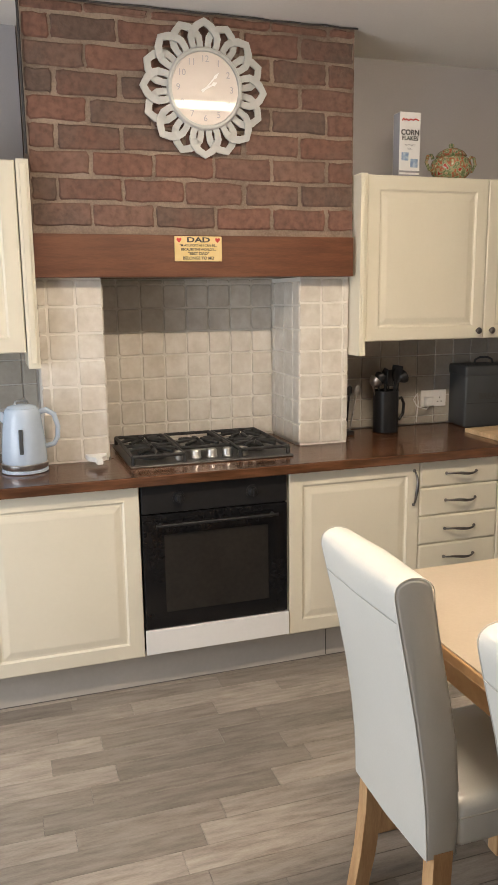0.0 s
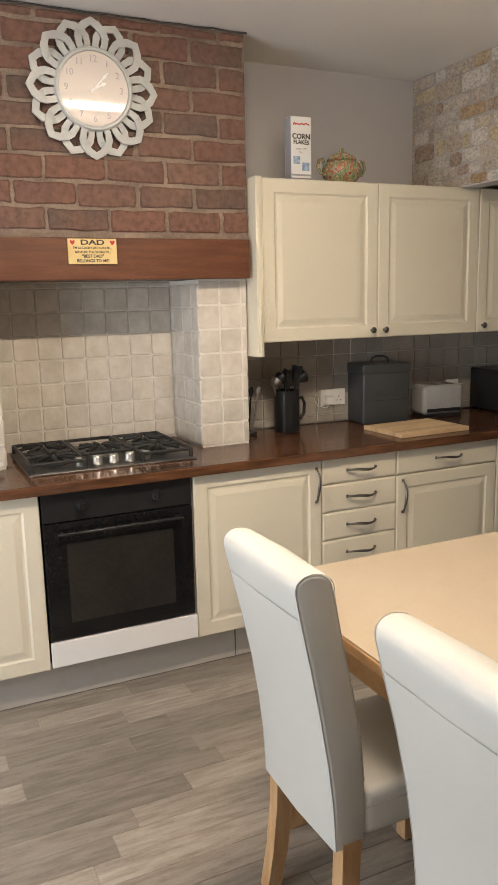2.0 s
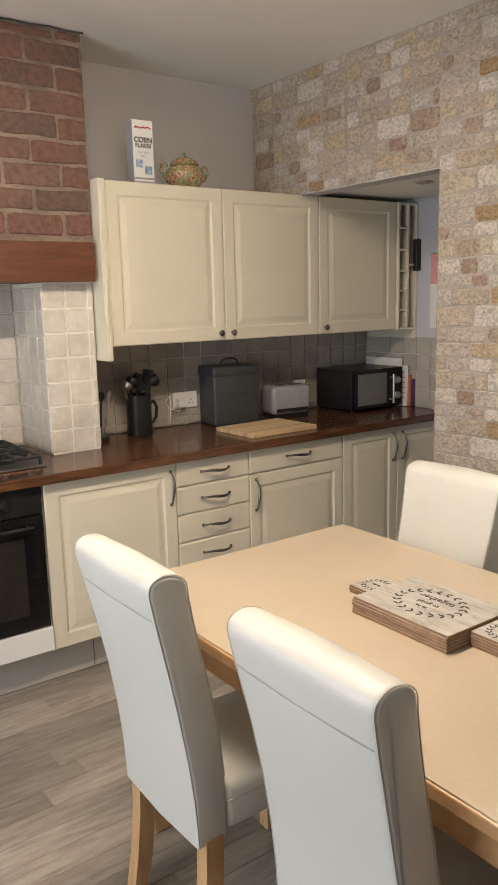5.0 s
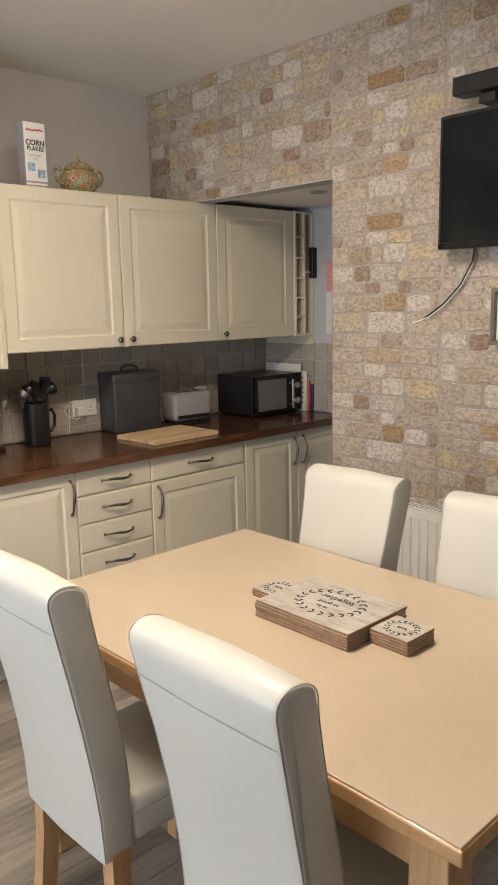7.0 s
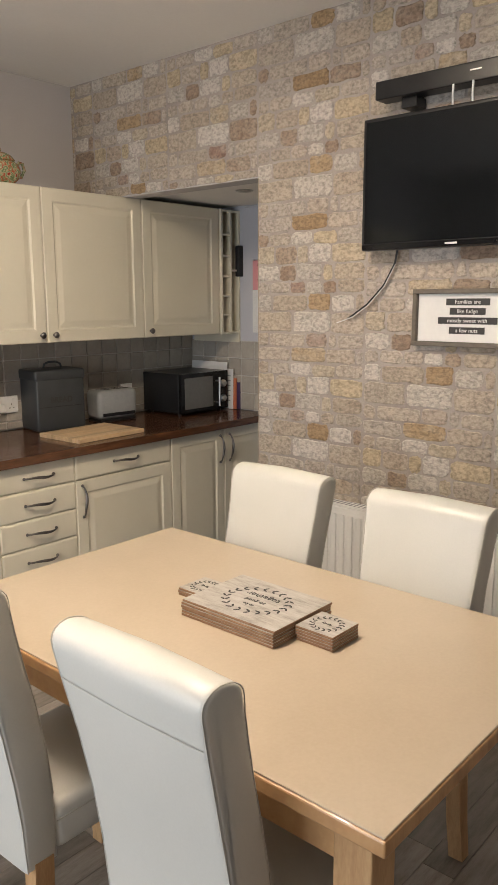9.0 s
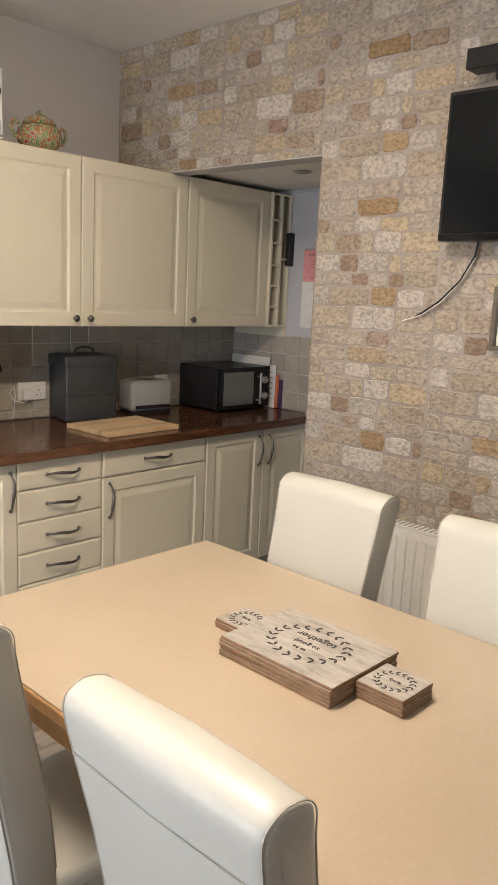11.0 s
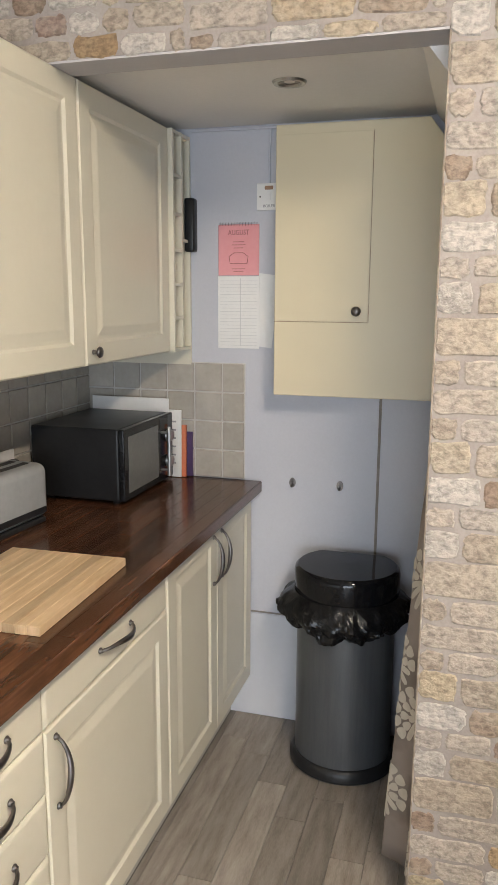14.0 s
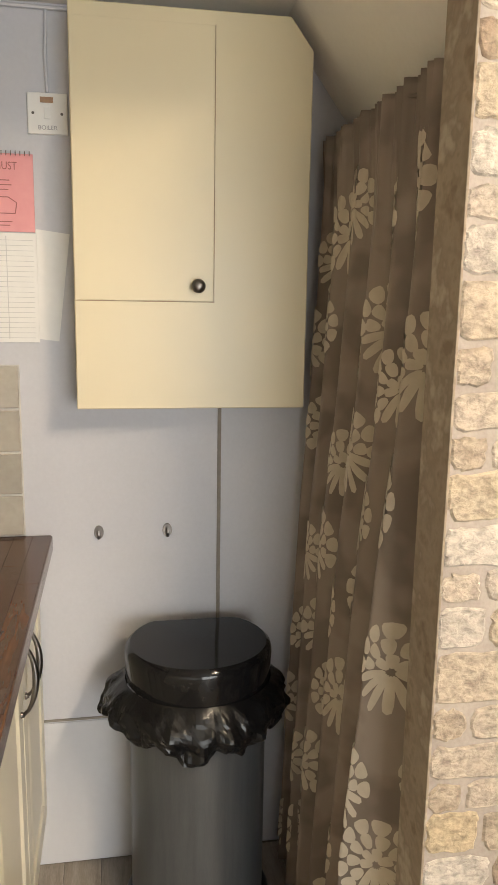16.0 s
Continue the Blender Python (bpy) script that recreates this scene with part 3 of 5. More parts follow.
def wall_unit(x0, x1, label, doors, back=NORTH - 0.008):
    u = thing("wall_cabinet", pose(x0, WY + 0.02, WZ0), label, "cabinet", "wall cabinets")
    d = back - WY - 0.02
    b = box(0, x1 - x0, 0.001, d, 0, 0.016)
    box(0, x1 - x0, 0.001, d, WZ1 - WZ0 - 0.016, WZ1 - WZ0, bm=b)
    box(0, 0.016, 0.001, d, 0.016, WZ1 - WZ0 - 0.016, bm=b)
    box(x1 - x0 - 0.016, x1 - x0, 0.001, d, 0.016, WZ1 - WZ0 - 0.016, bm=b)
    part("body", b, CREAM, u)
    for a, c, kx in doors:
        dd = part("door", raised_panel(c - a, WZ1 - WZ0), CREAM, u, at=pose(a - x0, 0, 0))
        if kx:
            on("knob", KNOB, dd, pose(kx - a, -0.02, 0.035), "round dark pewter knob")
    return u


wall_unit(1.975, 3.185, "cream double wall cabinet with raised-panel doors", [(1.978, 2.581, 2.548), (2.585, 3.183, 2.62)])
wall_unit(3.186, 3.765, "cream wall cabinet with one raised-panel door reaching into the alcove", [(3.188, 3.763, 3.225)])
wall_unit(-0.10, 0.54, "cream wall cabinet with a raised-panel door beside the chimney", [(-0.098, 0.538, None)])


def pilaster(x0, x1, label):
    p = thing("end_panel", pose(x0, 0, 0), label, "cabinet panel")
    b = box(0, x1 - x0, 3.59, NORTH - 0.008, 1.31, 2.082, 0.002)
    part("panel", b, CREAM, p)
    b = box(0.012, x1 - x0 - 0.012, 3.585, 3.589, 1.33, 2.065, 0.0015)
    part("fluting", b, CREAM, p)


pilaster(1.942, 1.973, "cream decorative end panel of the wall cabinets")
pilaster(0.542, 0.588, "cream decorative end panel beside the chimney")
rack = thing("wine_rack", pose(3.767, WY - 0.015, WZ0), "cream open wine rack with pigeonholes beside the wall cabinets", "shelf")
for x in (0, 0.076, 0.148):
    part("upright", box(x, x + 0.012, 0, 0.38, -0.055 if x > 0.1 else 0, 0.705), CREAM, rack)
part("back_panel", box(0.012, 0.148, 0.36, 0.38, 0, 0.705), CREAM, rack)
for z in (0.0, 0.105, 0.215, 0.325, 0.44, 0.56, 0.693):
    part("shelf", box(0.012, 0.076, 0.0, 0.36, z, z + 0.010), CREAM, rack)
for z in (0.0, 0.36, 0.693):
    part("shelf", box(0.088, 0.148, 0.0, 0.36, z, z + 0.010), CREAM, rack)

# ---- alcove ----
bo = thing("boiler_cupboard", pose(3.795, 2.738, 1.238), "glossy cream boxed boiler cupboard with a cut corner", "cupboard")
W, H = 0.514, 0.834
b = bmesh.new()
f = b.faces.new([b.verts.new((0, y, z)) for y, z in ((0, 0), (W, 0), (W, H), (0.05, H), (0, H - 0.065))])
r = bmesh.ops.extrude_face_region(b, geom=[f])
for g in r["geom"]:
    if isinstance(g, bmesh.types.BMVert):
        g.co.x = END - 3.795 - 0.001
bmesh.ops.bevel(b, geom=b.edges[:], offset=0.002, segments=1, affect="EDGES")
part("body", b, BOILER, bo)
d = part("door", box(-0.004, -0.0005, 0.213, 0.512, 0.239, 0.804, 0.001), BOILER, bo)
k = on("knob", KNOB, d, pose(-0.004, 0.248, 0.272, 0, 0, -90), "oval dark pewter knob")
part("seam", box(-0.0012, -0.0002, 0.211, 0.513, 0.2370, 0.2382), MAT_EDGE, bo)
part("seam", box(-0.0012, -0.0002, 0.2112, 0.2124, 0.2383, 0.806), MAT_EDGE, bo)

# ---- dining table and chairs ----
T0, T1, U0, U1, TT = 1.375, 2.275, 1.02, 2.445, 0.77
tb = thing("dining_table", pose(0, 0, 0), "honey oak dining table with square legs under a vinyl cover", "table")
part("tabletop", box(T0, T1, U0, U1, TT - 0.034, TT - 0.004, 0.004), OAK, tb)
for y in (U0 + 0.06, U1 - 0.08):
    part("apron", box(T0 + 0.05, T1 - 0.05, y, y + 0.02, 0.645, TT - 0.035), OAK, tb)
for x in (T0 + 0.05, T1 - 0.07):
    part("apron", box(x, x + 0.02, U0 + 0.08, U1 - 0.08, 0.645, TT - 0.035), OAK, tb)
for x in (T0 + 0.03, T1 - 0.105):
    for y in (U0 + 0.04, U1 - 0.115):
        part("leg", box(x, x + 0.075, y, y + 0.075, 0.001, TT - 0.035, 0.004), OAK_LEG, tb)
tc = thing("table_cover", pose(0, 0, TT), "cream wipe-clean vinyl cover on the oak dining table", "table cover")
part("cover", box(T0 + 0.004, T1 - 0.004, U0 + 0.004, U1 - 0.004, -0.004, 0.0, 0.0012, 1), COVER, tc)


def taper(z):
    """The back is waisted: full width at the roll, drawn in halfway down."""
    return 0.925 + 0.075 * max(0.0, (z - 0.72) / 0.28) ** 1.3 if z > 0.72 else 0.955 - 0.030 * max(0.0, (z - 0.35) / 0.37)


def build_chair():
    c = thing("dining_chair", pose(0, 0, 0), "ivory faux-leather dining chair with high back and oak legs", "chair", "chairs round the table")
    rear = [(-0.179, 0.988), (-0.179, 0.975), (-0.174, 0.95), (-0.163, 0.90), (-0.140, 0.80), (-0.116, 0.68), (-0.097, 0.56), (-0.086, 0.46), (-0.080, 0.345)]
    front = [(0.0, 0.345), (0.0, 0.50), (-0.010, 0.62), (-0.030, 0.73), (-0.052, 0.82), (-0.070, 0.90), (-0.080, 0.950), (-0.086, 0.980)]
    top = [(-0.090, 0.992), (-0.098, 1.002), (-0.110, 1.010), (-0.125, 1.015), (-0.142, 1.017), (-0.157, 1.014), (-0.169, 1.007), (-0.176, 0.999)]
    out = rear + front + top
    n = len(out)
    w = 0.187
    b = bmesh.new()
    cx = sum(p[0] for p in out) / n
    rings = []
    for y, s in ((-w, 0.011), (-w + 0.001, 0.007), (-w + 0.004, 0.003), (-w + 0.008, 0.001), (-w + 0.018, 0.0), (0, -0.005), (w - 0.018, 0.0), (w - 0.008, 0.001), (w - 0.004, 0.003), (w - 0.001, 0.007), (w, 0.011)):
        ring = []
        for k, (x, z) in enumerate(out):
            p, q = Vector(out[k - 1]), Vector(out[(k + 1) % n])
            t = (q - p).normalized()
            nrm = Vector((-t.y, t.x))
            flare = 1.0
            ring.append(b.verts.new((x + nrm.x * s, y * flare * taper(z), z + nrm.y * s)))
        rings.append(ring)
    for r0, r1 in zip(rings, rings[1:]):
        for k in range(n):
            b.faces.new((r0[k], r0[(k + 1) % n], r1[(k + 1) % n], r1[k]))
    b.faces.new(rings[0][::-1])
    b.faces.new(rings[-1])
    bk = part("backrest", b, LEATHER, c, smooth=True)
    for s in (-1, 1):
        line = [(x, s * (w - 0.004) * taper(z), z) for x, z in rear[::-1] + top[::-1] + front[::-1][:-1]]
        mid = Vector((-0.09, 0, 0.94))
        soft = []
        for n_line, p in enumerate(line):
            q = Vector((p[0], s * (w - 0.003) * (p[1] / (s * (w - 0.004))), p[2]))
            inward = Vector((0.0025 if n_line < len(rear) else -0.0025, 0, 0)) if q.z < 0.98 else (mid - q).normalized() * 0.003
            soft.append((q.x + inward.x, q.y, q.z + inward.z))
        part("piping", tube(soft, 0.0012, 6), PIPING, bk, "raised leather piping", True)
    # seam across the back
    part("stitching", tube([(-0.1675, -w * 0.93, 0.918), (-0.1705, -w * 0.8, 0.918), (-0.1732, 0, 0.918), (-0.1705, w * 0.8, 0.918), (-0.1675, w * 0.93, 0.918)], 0.0010, 6), PIPING, bk, "stitched seam across the back")
    b = box(-0.005, 0.40, -w + 0.008, w - 0.008, 0.355, 0.475, 0.022, 3)
    part("seat", b, LEATHER, c, smooth=True)
    part("piping", tube([(0.0, -w + 0.008, 0.435), (0.39, -w + 0.008, 0.435), (0.40, -w + 0.02, 0.435), (0.40, w - 0.02, 0.435), (0.39, w - 0.008, 0.435), (0.0, w - 0.008, 0.435)], 0.0022, 6), LEATHER_SIDE, c, smooth=True)
    for s in (-1, 1):
        b = bmesh.new()
        ys = sorted((s * (w - 0.006), s * (w - 0.048)))
        secs = [(-0.062, -0.014, 0.36), (-0.065, -0.018, 0.25), (-0.078, -0.034, 0.12), (-0.098, -0.058, 0.0)]
        rr = [[b.verts.new(p) for p in ((x0, ys[0], z), (x1, ys[0], z), (x1, ys[1], z), (x0, ys[1], z))] for x0, x1, z in secs]
        for a, d in zip(rr, rr[1:]):
            for k in range(4):
                b.faces.new((a[k], a[(k + 1) % 4], d[(k + 1) % 4], d[k]))
        b.faces.new(rr[0]), b.faces.new(rr[-1][::-1])
        part("leg", b, OAK_LEG, c)
        b = box(0.345, 0.385, ys[0], ys[1], 0.0, 0.36, 0.003)
        for v in b.verts:
            if v.co.z < 0.1:
                v.co.x = 0.365 + (v.co.x - 0.365) * 0.75
        part("leg", b, OAK_LEG, c)
    return c


chair = build_chair()
chair.matrix_basis = pose(1.332, 1.998, 0.0015)
copy_thing(chair, pose(1.362, 1.396, 0.0015))
copy_thing(chair, pose(2.268, 2.04, 0.0015, 0, 0, 180))
copy_thing(chair, pose(2.245, 1.487, 0.0015, 0, 0, 180))

# ---- cooker hob ----
hob = thing("gas_hob", pose(0.90, 3.475, 0.9105), "stainless steel gas hob with black cast-iron pan supports and five knobs", "hob")
part("plate", box(0, 0.69, 0, 0.50, 0, 0.008, 0.003), HOB_STEEL, hob)
for x, y, r in ((0.12, 0.37, 0.036), (0.12, 0.16, 0.045), (0.345, 0.27, 0.058), (0.57, 0.37, 0.045), (0.57, 0.16, 0.030)):
    bu = part("burner", lathe([(r + 0.012, 0.008), (r + 0.012, 0.014), (r, 0.018), (r, 0.026)], 28), STEEL if r > 0.05 else IRON, hob, "round burner crown", True, pose(x, y, 0))
    part("burner_cap", lathe([(r * 0.9, 0.0262), (r * 0.92, 0.031), (r * 0.8, 0.034)], 28), IRON, bu, smooth=True)
for x0, x1, ys in ((0.015, 0.225, (0.16, 0.37)), (0.24, 0.45, (0.27,)), (0.465, 0.675, (0.16, 0.37))):
    y0 = 0.15 if len(ys) == 1 else 0.03
    b = bmesh.new()
    for x in (x0, x1):
        tube([(x, y0, 0.040), (x, 0.49, 0.040)], 0.0080, 6, b)
    for y in (y0, 0.49):
        tube([(x0, y, 0.040), (x1, y, 0.040)], 0.0080, 6, b)
    if len(ys) == 2:
        tube([(x0, 0.265, 0.040), (x1, 0.265, 0.040)], 0.0080, 6, b)
    for yc in ys:
        xc = (x0 + x1) / 2
        for a in range(8):
            dx, dy = math.cos(math.pi / 4 * a), math.sin(math.pi / 4 * a)
            tube([(xc + dx * 0.022, yc + dy * 0.022, 0.047), (xc + dx * 0.06, yc + dy * 0.06, 0.047), (xc + dx * 0.10, yc + dy * 0.10, 0.041)], 0.0080, 6, b)
    for x in (x0, x1):
        for y in (y0, 0.49):
            tube([(x, y, 0.008), (x, y, 0.040)], 0.0080, 6, b)
    part("pan_support", b, IRON, hob, "black cast-iron pan support")
for k in range(5):
    kb = part("knob", lathe([(0.023, 0), (0.025, 0.005), (0.022, 0.009), (0.022, 0.030), (0.018, 0.036)], 20), STEEL, hob, "round steel hob knob", True, pose(0.215 + 0.068 * k, 0.072, 0.008))

# ---- wall clock ----
ck = thing("wall_clock", pose(1.276, BF - 0.012, 2.375, 1.9, 0, 0), "silver grey petal-framed wall clock on the brick chimney", "clock")


def petal_ring(depth0, depth1):
    outer = [(0.135, 0.38), (0.165, 0.37), (0.195, 0.345), (0.220, 0.27), (0.240, 0.16), (0.258, 0.0)]
    inner = [(0.151, 0.20), (0.167, 0.225), (0.189, 0.205), (0.206, 0.142), (0.219, 0.075), (0.229, 0.0)]
    b = bmesh.new()
    sides = []
    for s in (1, -1):
        for o, i in zip(zip(outer, outer[1:]), zip(inner, inner[1:])):
            q = []
            for y in (depth0, depth1):
                for r, a in (o[0], o[1], i[1], i[0]):
                    q.append(b.verts.new((r * math.sin(s * a), y + (0.004 if r > 0.2 else 0), r * math.cos(a))))
            for f in ((0, 1, 2, 3), (7, 6, 5, 4), (0, 4, 5, 1), (1, 5, 6, 2), (2, 6, 7, 3), (3, 7, 4, 0)):
                b.faces.new([q[k] for k in f])
    bmesh.ops.remove_doubles(b, verts=b.verts, dist=0.0002)
    return b


front_petal, back_petal = finish("petal", petal_ring(-0.022, -0.014), CLOCK_GREY), finish("petal", petal_ring(-0.0125, -0.0055), CLOCK_GREY)
for k in range(16):
    on("petal", front_petal if k % 2 == 0 else back_petal, ck, pose(0, 0, 0, 0, 22.5 * k, 0))
part("rim", lathe([(0.150, 0.005), (0.152, 0.024), (0.146, 0.031), (0.136, 0.031), (0.134, 0.026), (0.134, 0.005)], 64, cap=False), CLOCK_GREY, ck, "raised round clock rim", True, pose(0, 0, 0, 90, 0, 0))
part("dial", lathe([(0.138, 0.006), (0.138, 0.024)], 64), DIAL, ck, "pale glossy clock dial", True, pose(0, 0, 0, 90, 0, 0))
for h in range(1, 13):
    a = radians(30 * h)
    words(str(h), 0.034, GREY_INK, ck, pose(0.108 * math.sin(a), -0.0245, 0.108 * math.cos(a)), "numeral")
for length, ang, w in ((0.055, 62, 0.004), (0.085, 42, 0.003)):
    b = prism([(-w, -0.018), (w, -0.018), (w * 0.8, length * 0.6), (w * 2.0, length * 0.72), (0, length), (-w * 2.0, length * 0.72), (-w * 0.8, length * 0.6)], -0.0275, -0.0262)
    part("hand", b, WHITE, ck, "white pointed clock hand", at=pose(0, 0, 0, 0, ang, 0))

sg = thing("small_sign", pose(1.232, 3.6185, 1.766), "small yellow painted sign about the best dad, on the mantel beam", "sign")
part("board", box(-0.098, 0.098, -0.006, 0, -0.049, 0.049, 0.0015), YELLOW, sg)
for z, size, text in ((0.034, 0.030, "DAD"), (0.013, 0.0125, "I'M AS LUCKY AS I CAN BE..."), (-0.003, 0.0125, "BECAUSE THE WORLD'S..."), (-0.019, 0.0165, '"BEST DAD"'), (-0.037, 0.0165, "BELONGS TO ME!")):
    o = words(text, size, INK, sg, pose(0, -0.0062, z), bold=size * 0.03)
    if z > 0.03:
        o.scale = (1.5, 1, 0.9)
for s in (-1, 1):
    h = [(0, -0.010), (0.010, 0.002), (0.009, 0.008), (0.005, 0.010), (0, 0.006), (-0.005, 0.010), (-0.009, 0.008), (-0.010, 0.002)]
    part("heart", prism(h, -0.0075, -0.0058), RED, sg, "red painted heart", at=pose(s * 0.080, 0, 0.033))

# ---- on the worktop ----
WT = 0.9105
kt = thing("kettle", pose(0.505, 3.60, WT) @ Matrix.Scale(1.07, 4), "pale blue enamel electric kettle with a chrome base and open handle", "kettle")
part("body", lathe([(0.079, 0.034), (0.081, 0.05), (0.075, 0.13), (0.066, 0.20), (0.062, 0.225), (0.055, 0.234)], 36), KETTLE, kt, smooth=True)
part("chrome_band", lathe([(0.080, 0.014), (0.083, 0.018), (0.083, 0.033), (0.080, 0.036)], 36), STEEL, kt, "polished chrome band", True)
part("power_base", lathe([(0.080, 0), (0.084, 0.003), (0.083, 0.012), (0.078, 0.0135)], 36), KETTLE, kt, smooth=True)
ld = part("lid", lathe([(0.054, 0.2345), (0.050, 0.240), (0.030, 0.246), (0.002, 0.248)], 30), KETTLE, kt, smooth=True)
part("lid_handle", tube([(-0.024, 0, 0.242), (-0.020, 0, 0.258), (0, 0, 0.262), (0.020, 0, 0.258), (0.024, 0, 0.242)], 0.0045, 8), STEEL, ld, "chrome lid handle", True)
part("handle", tube([(0.055, 0, 0.215), (0.085, 0, 0.222), (0.112, 0, 0.205), (0.125, 0, 0.160), (0.122, 0, 0.120), (0.108, 0, 0.095), (0.074, 0, 0.088)], [0.010, 0.011, 0.010, 0.009, 0.009, 0.009, 0.010], 10), KETTLE, kt, "curved kettle handle", True)
b = prism([(-0.058, 0.170), (-0.062, 0.222), (-0.098, 0.226), (-0.090, 0.205)], -0.018, 0.018, 0.006)
part("spout", b, KETTLE, kt, smooth=True)
part("water_gauge", box(-0.007, 0.007, -0.081, -0.066, 0.075, 0.165, 0.003), CHARCOAL, kt, "grey water gauge strip", at=pose(0, 0, 0, 0, 0, -8))
sr = thing("spoon_rest", pose(0.785, 3.575, WT), "small white ceramic spoon rest with a black mark", "spoon rest")
b = prism([(-0.012, -0.062), (0.012, -0.062), (0.014, -0.020), (0.036, 0.005), (0.044, 0.048), (-0.044, 0.048), (-0.036, 0.005), (-0.014, -0.020)], 0, 0.014, 0.003)
b.transform(Matrix.Rotation(radians(90), 4, "X"))
b.transform(Matrix.Translation((0, 0, 0.0141)) @ Matrix.Scale(-1, 4, (0, 1, 0)))
b.transform(Matrix.Diagonal((1.0, 1.2, 1.5, 1.0)))
part("dish", b, WHITE, sr)
part("tip", box(-0.007, 0.007, 0.050, 0.062, 0.0215, 0.0228, 0.0005), BLACK, sr, at=pose(0, 0, 0, 0, 0, 180))


def utensil(kind, k):
    """A spoon, spatula or ladle standing on its stem, the head up."""
    b = tube([(0, 0, 0), (0.003, 0, 0.12), (0.0, 0, 0.20)], 0.0045, 8)
    if kind == "ladle":
        merge(b, lathe([(0.004, -0.02), (0.022, -0.012), (0.032, 0.006), (0.034, 0.018), (0.031, 0.018), (0.020, -0.006), (0.002, -0.012)], 18), pose(0.012, 0, 0.215, 0, 60, 0))
    elif kind == "spatula":
        box(-0.026, 0.026, -0.002, 0.002, 0.19, 0.27, 0.0015, 1, b)
    else:
        merge(b, lathe([(0.002, -0.040), (0.022, -0.024), (0.031, 0.0), (0.025, 0.026), (0.004, 0.042)], 16, 0.25), pose(0, 0, 0.225))
    return b


pot = thing("utensil_jar", pose(2.225, 3.86, WT), "black mug-shaped utensil jar holding black kitchen utensils", "utensil jar")
part("jar", lathe([(0.058, 0), (0.062, 0.004), (0.062, 0.205), (0.059, 0.207), (0.056, 0.203), (0.056, 0.02)], 30, cap=False), BLACK, pot, "black ceramic jar", True)
part("base", lathe([(0.052, 0.001), (0.0495, 0.006)], 30), BLACK, pot)
part("handle", tube([(0.054, 0, 0.155), (0.085, 0, 0.165), (0.100, 0, 0.135), (0.096, 0, 0.085), (0.076, 0, 0.060), (0.054, 0, 0.062)], 0.008, 8), BLACK, pot, "black jar handle", True)
for k, (dx, dy, tilt, turn, kind) in enumerate(((0, 0, 4, 0, "spatula"), (-0.02, 0, -9, 20, "ladle"), (0.02, 0.01, 9, -30, "spatula"), (0.01, 0.02, 5, 60, "spatula"), (-0.015, -0.01, -5, 80, "spatula"), (0.02, -0.015, 13, 10, "ladle"), (-0.02, 0.0, -15, 0, "ladle"), (0.0, 0.02, 1, 30, "spoon"), (0.015, 0, 11, -10, "spoon"))):
    part("utensil", utensil(kind, k), BLACK if k != 6 else STEEL, pot, "steel ladle" if k == 6 else "black plastic utensil", True, pose(dx, dy, 0.035 + 0.012 * (k % 3), 0, tilt, turn))
kr = thing("cutlery_stand", pose(2.0, 3.86, WT), "black stand with steel utensils beside the tiled pillar", "utensil stand")
part("stand", box(-0.045, 0.045, -0.03, 0.03, 0, 0.02, 0.004), BLACK, kr)
for k in range(4):
    b = tube([(0, 0, 0.02), (0, 0, 0.20)], 0.005, 8)
    part("utensil", merge(b, lathe([(0.002, -0.03), (0.012, -0.015), (0.016, 0.0), (0.012, 0.018), (0.003, 0.026)], 14, 0.4), pose(0, 0, 0.215)), STEEL if k % 2 else BLACK, kr, smooth=True, at=pose(-0.03 + 0.02 * k, 0.004 * (k % 2), 0, 4, 6 * (k - 1.5), 0))

sk = thing("double_socket", pose(2.565, NORTH - 0.0135, 1.045), "white double wall socket with a plug on the tiled splashback", "socket")
part("plate", box(-0.073, 0.073, -0.009, 0.0, -0.043, 0.043, 0.002), WHITE, sk)
for s in (-1, 1):
    part("switch", box(s * 0.045 - 0.006, s * 0.045 + 0.006, -0.012, -0.0092, 0.012, 0.030, 0.001), WHITE, sk)
for dx, dz, w, h in ((0.035, 0.002, 0.002, 0.004), (0.024, -0.018, 0.004, 0.002), (0.046, -0.018, 0.004, 0.002)):
    part("slot", box(dx - w, dx + w, -0.0098, -0.0092, dz - h, dz + h), INK, sk)
part("plug", box(-0.060, -0.014, -0.040, -0.0095, -0.036, 0.010, 0.006), WHITE, sk, "white three-pin plug")
part("cable", tube([(-0.036, -0.03, -0.034), (-0.06, -0.04, -0.05), (-0.11, -0.035, -0.035), (-0.125, -0.02, 0.0), (-0.10, -0.015, 0.03), (-0.09, -0.01, -0.02), (-0.10, -0.01, -0.12)], 0.003, 6), WHITE, sk, "thin white cable", True)

bb = thing("bread_bin", pose(2.635, 3.800, WT, 0, 0, -8), "charcoal metal bread bin with a lid and hoop handle, lettered BREAD", "bread bin")
part("body", box(0, 0.27, 0, 0.195, 0, 0.280, 0.014, 3), CHARCOAL, bb, smooth=True)
l = part("lid", box(-0.004, 0.274, -0.004, 0.199, 0.258, 0.312, 0.012, 3), CHARCOAL, bb, "close-fitting metal lid", True)
part("handle", tube([(0.085, 0.088, 0.316), (0.090, 0.088, 0.336), (0.115, 0.088, 0.347), (0.155, 0.088, 0.347), (0.180, 0.088, 0.336), (0.185, 0.088, 0.316)], 0.0055, 8), CHARCOAL, l, "hoop handle", True)
words("BREAD", 0.040, INK, bb, pose(0.135, -0.0006, 0.158), bold=0.0012)
part("seam", box(0.012, 0.258, -0.0012, 0.0, 0.124, 0.1265), BLACK, bb)

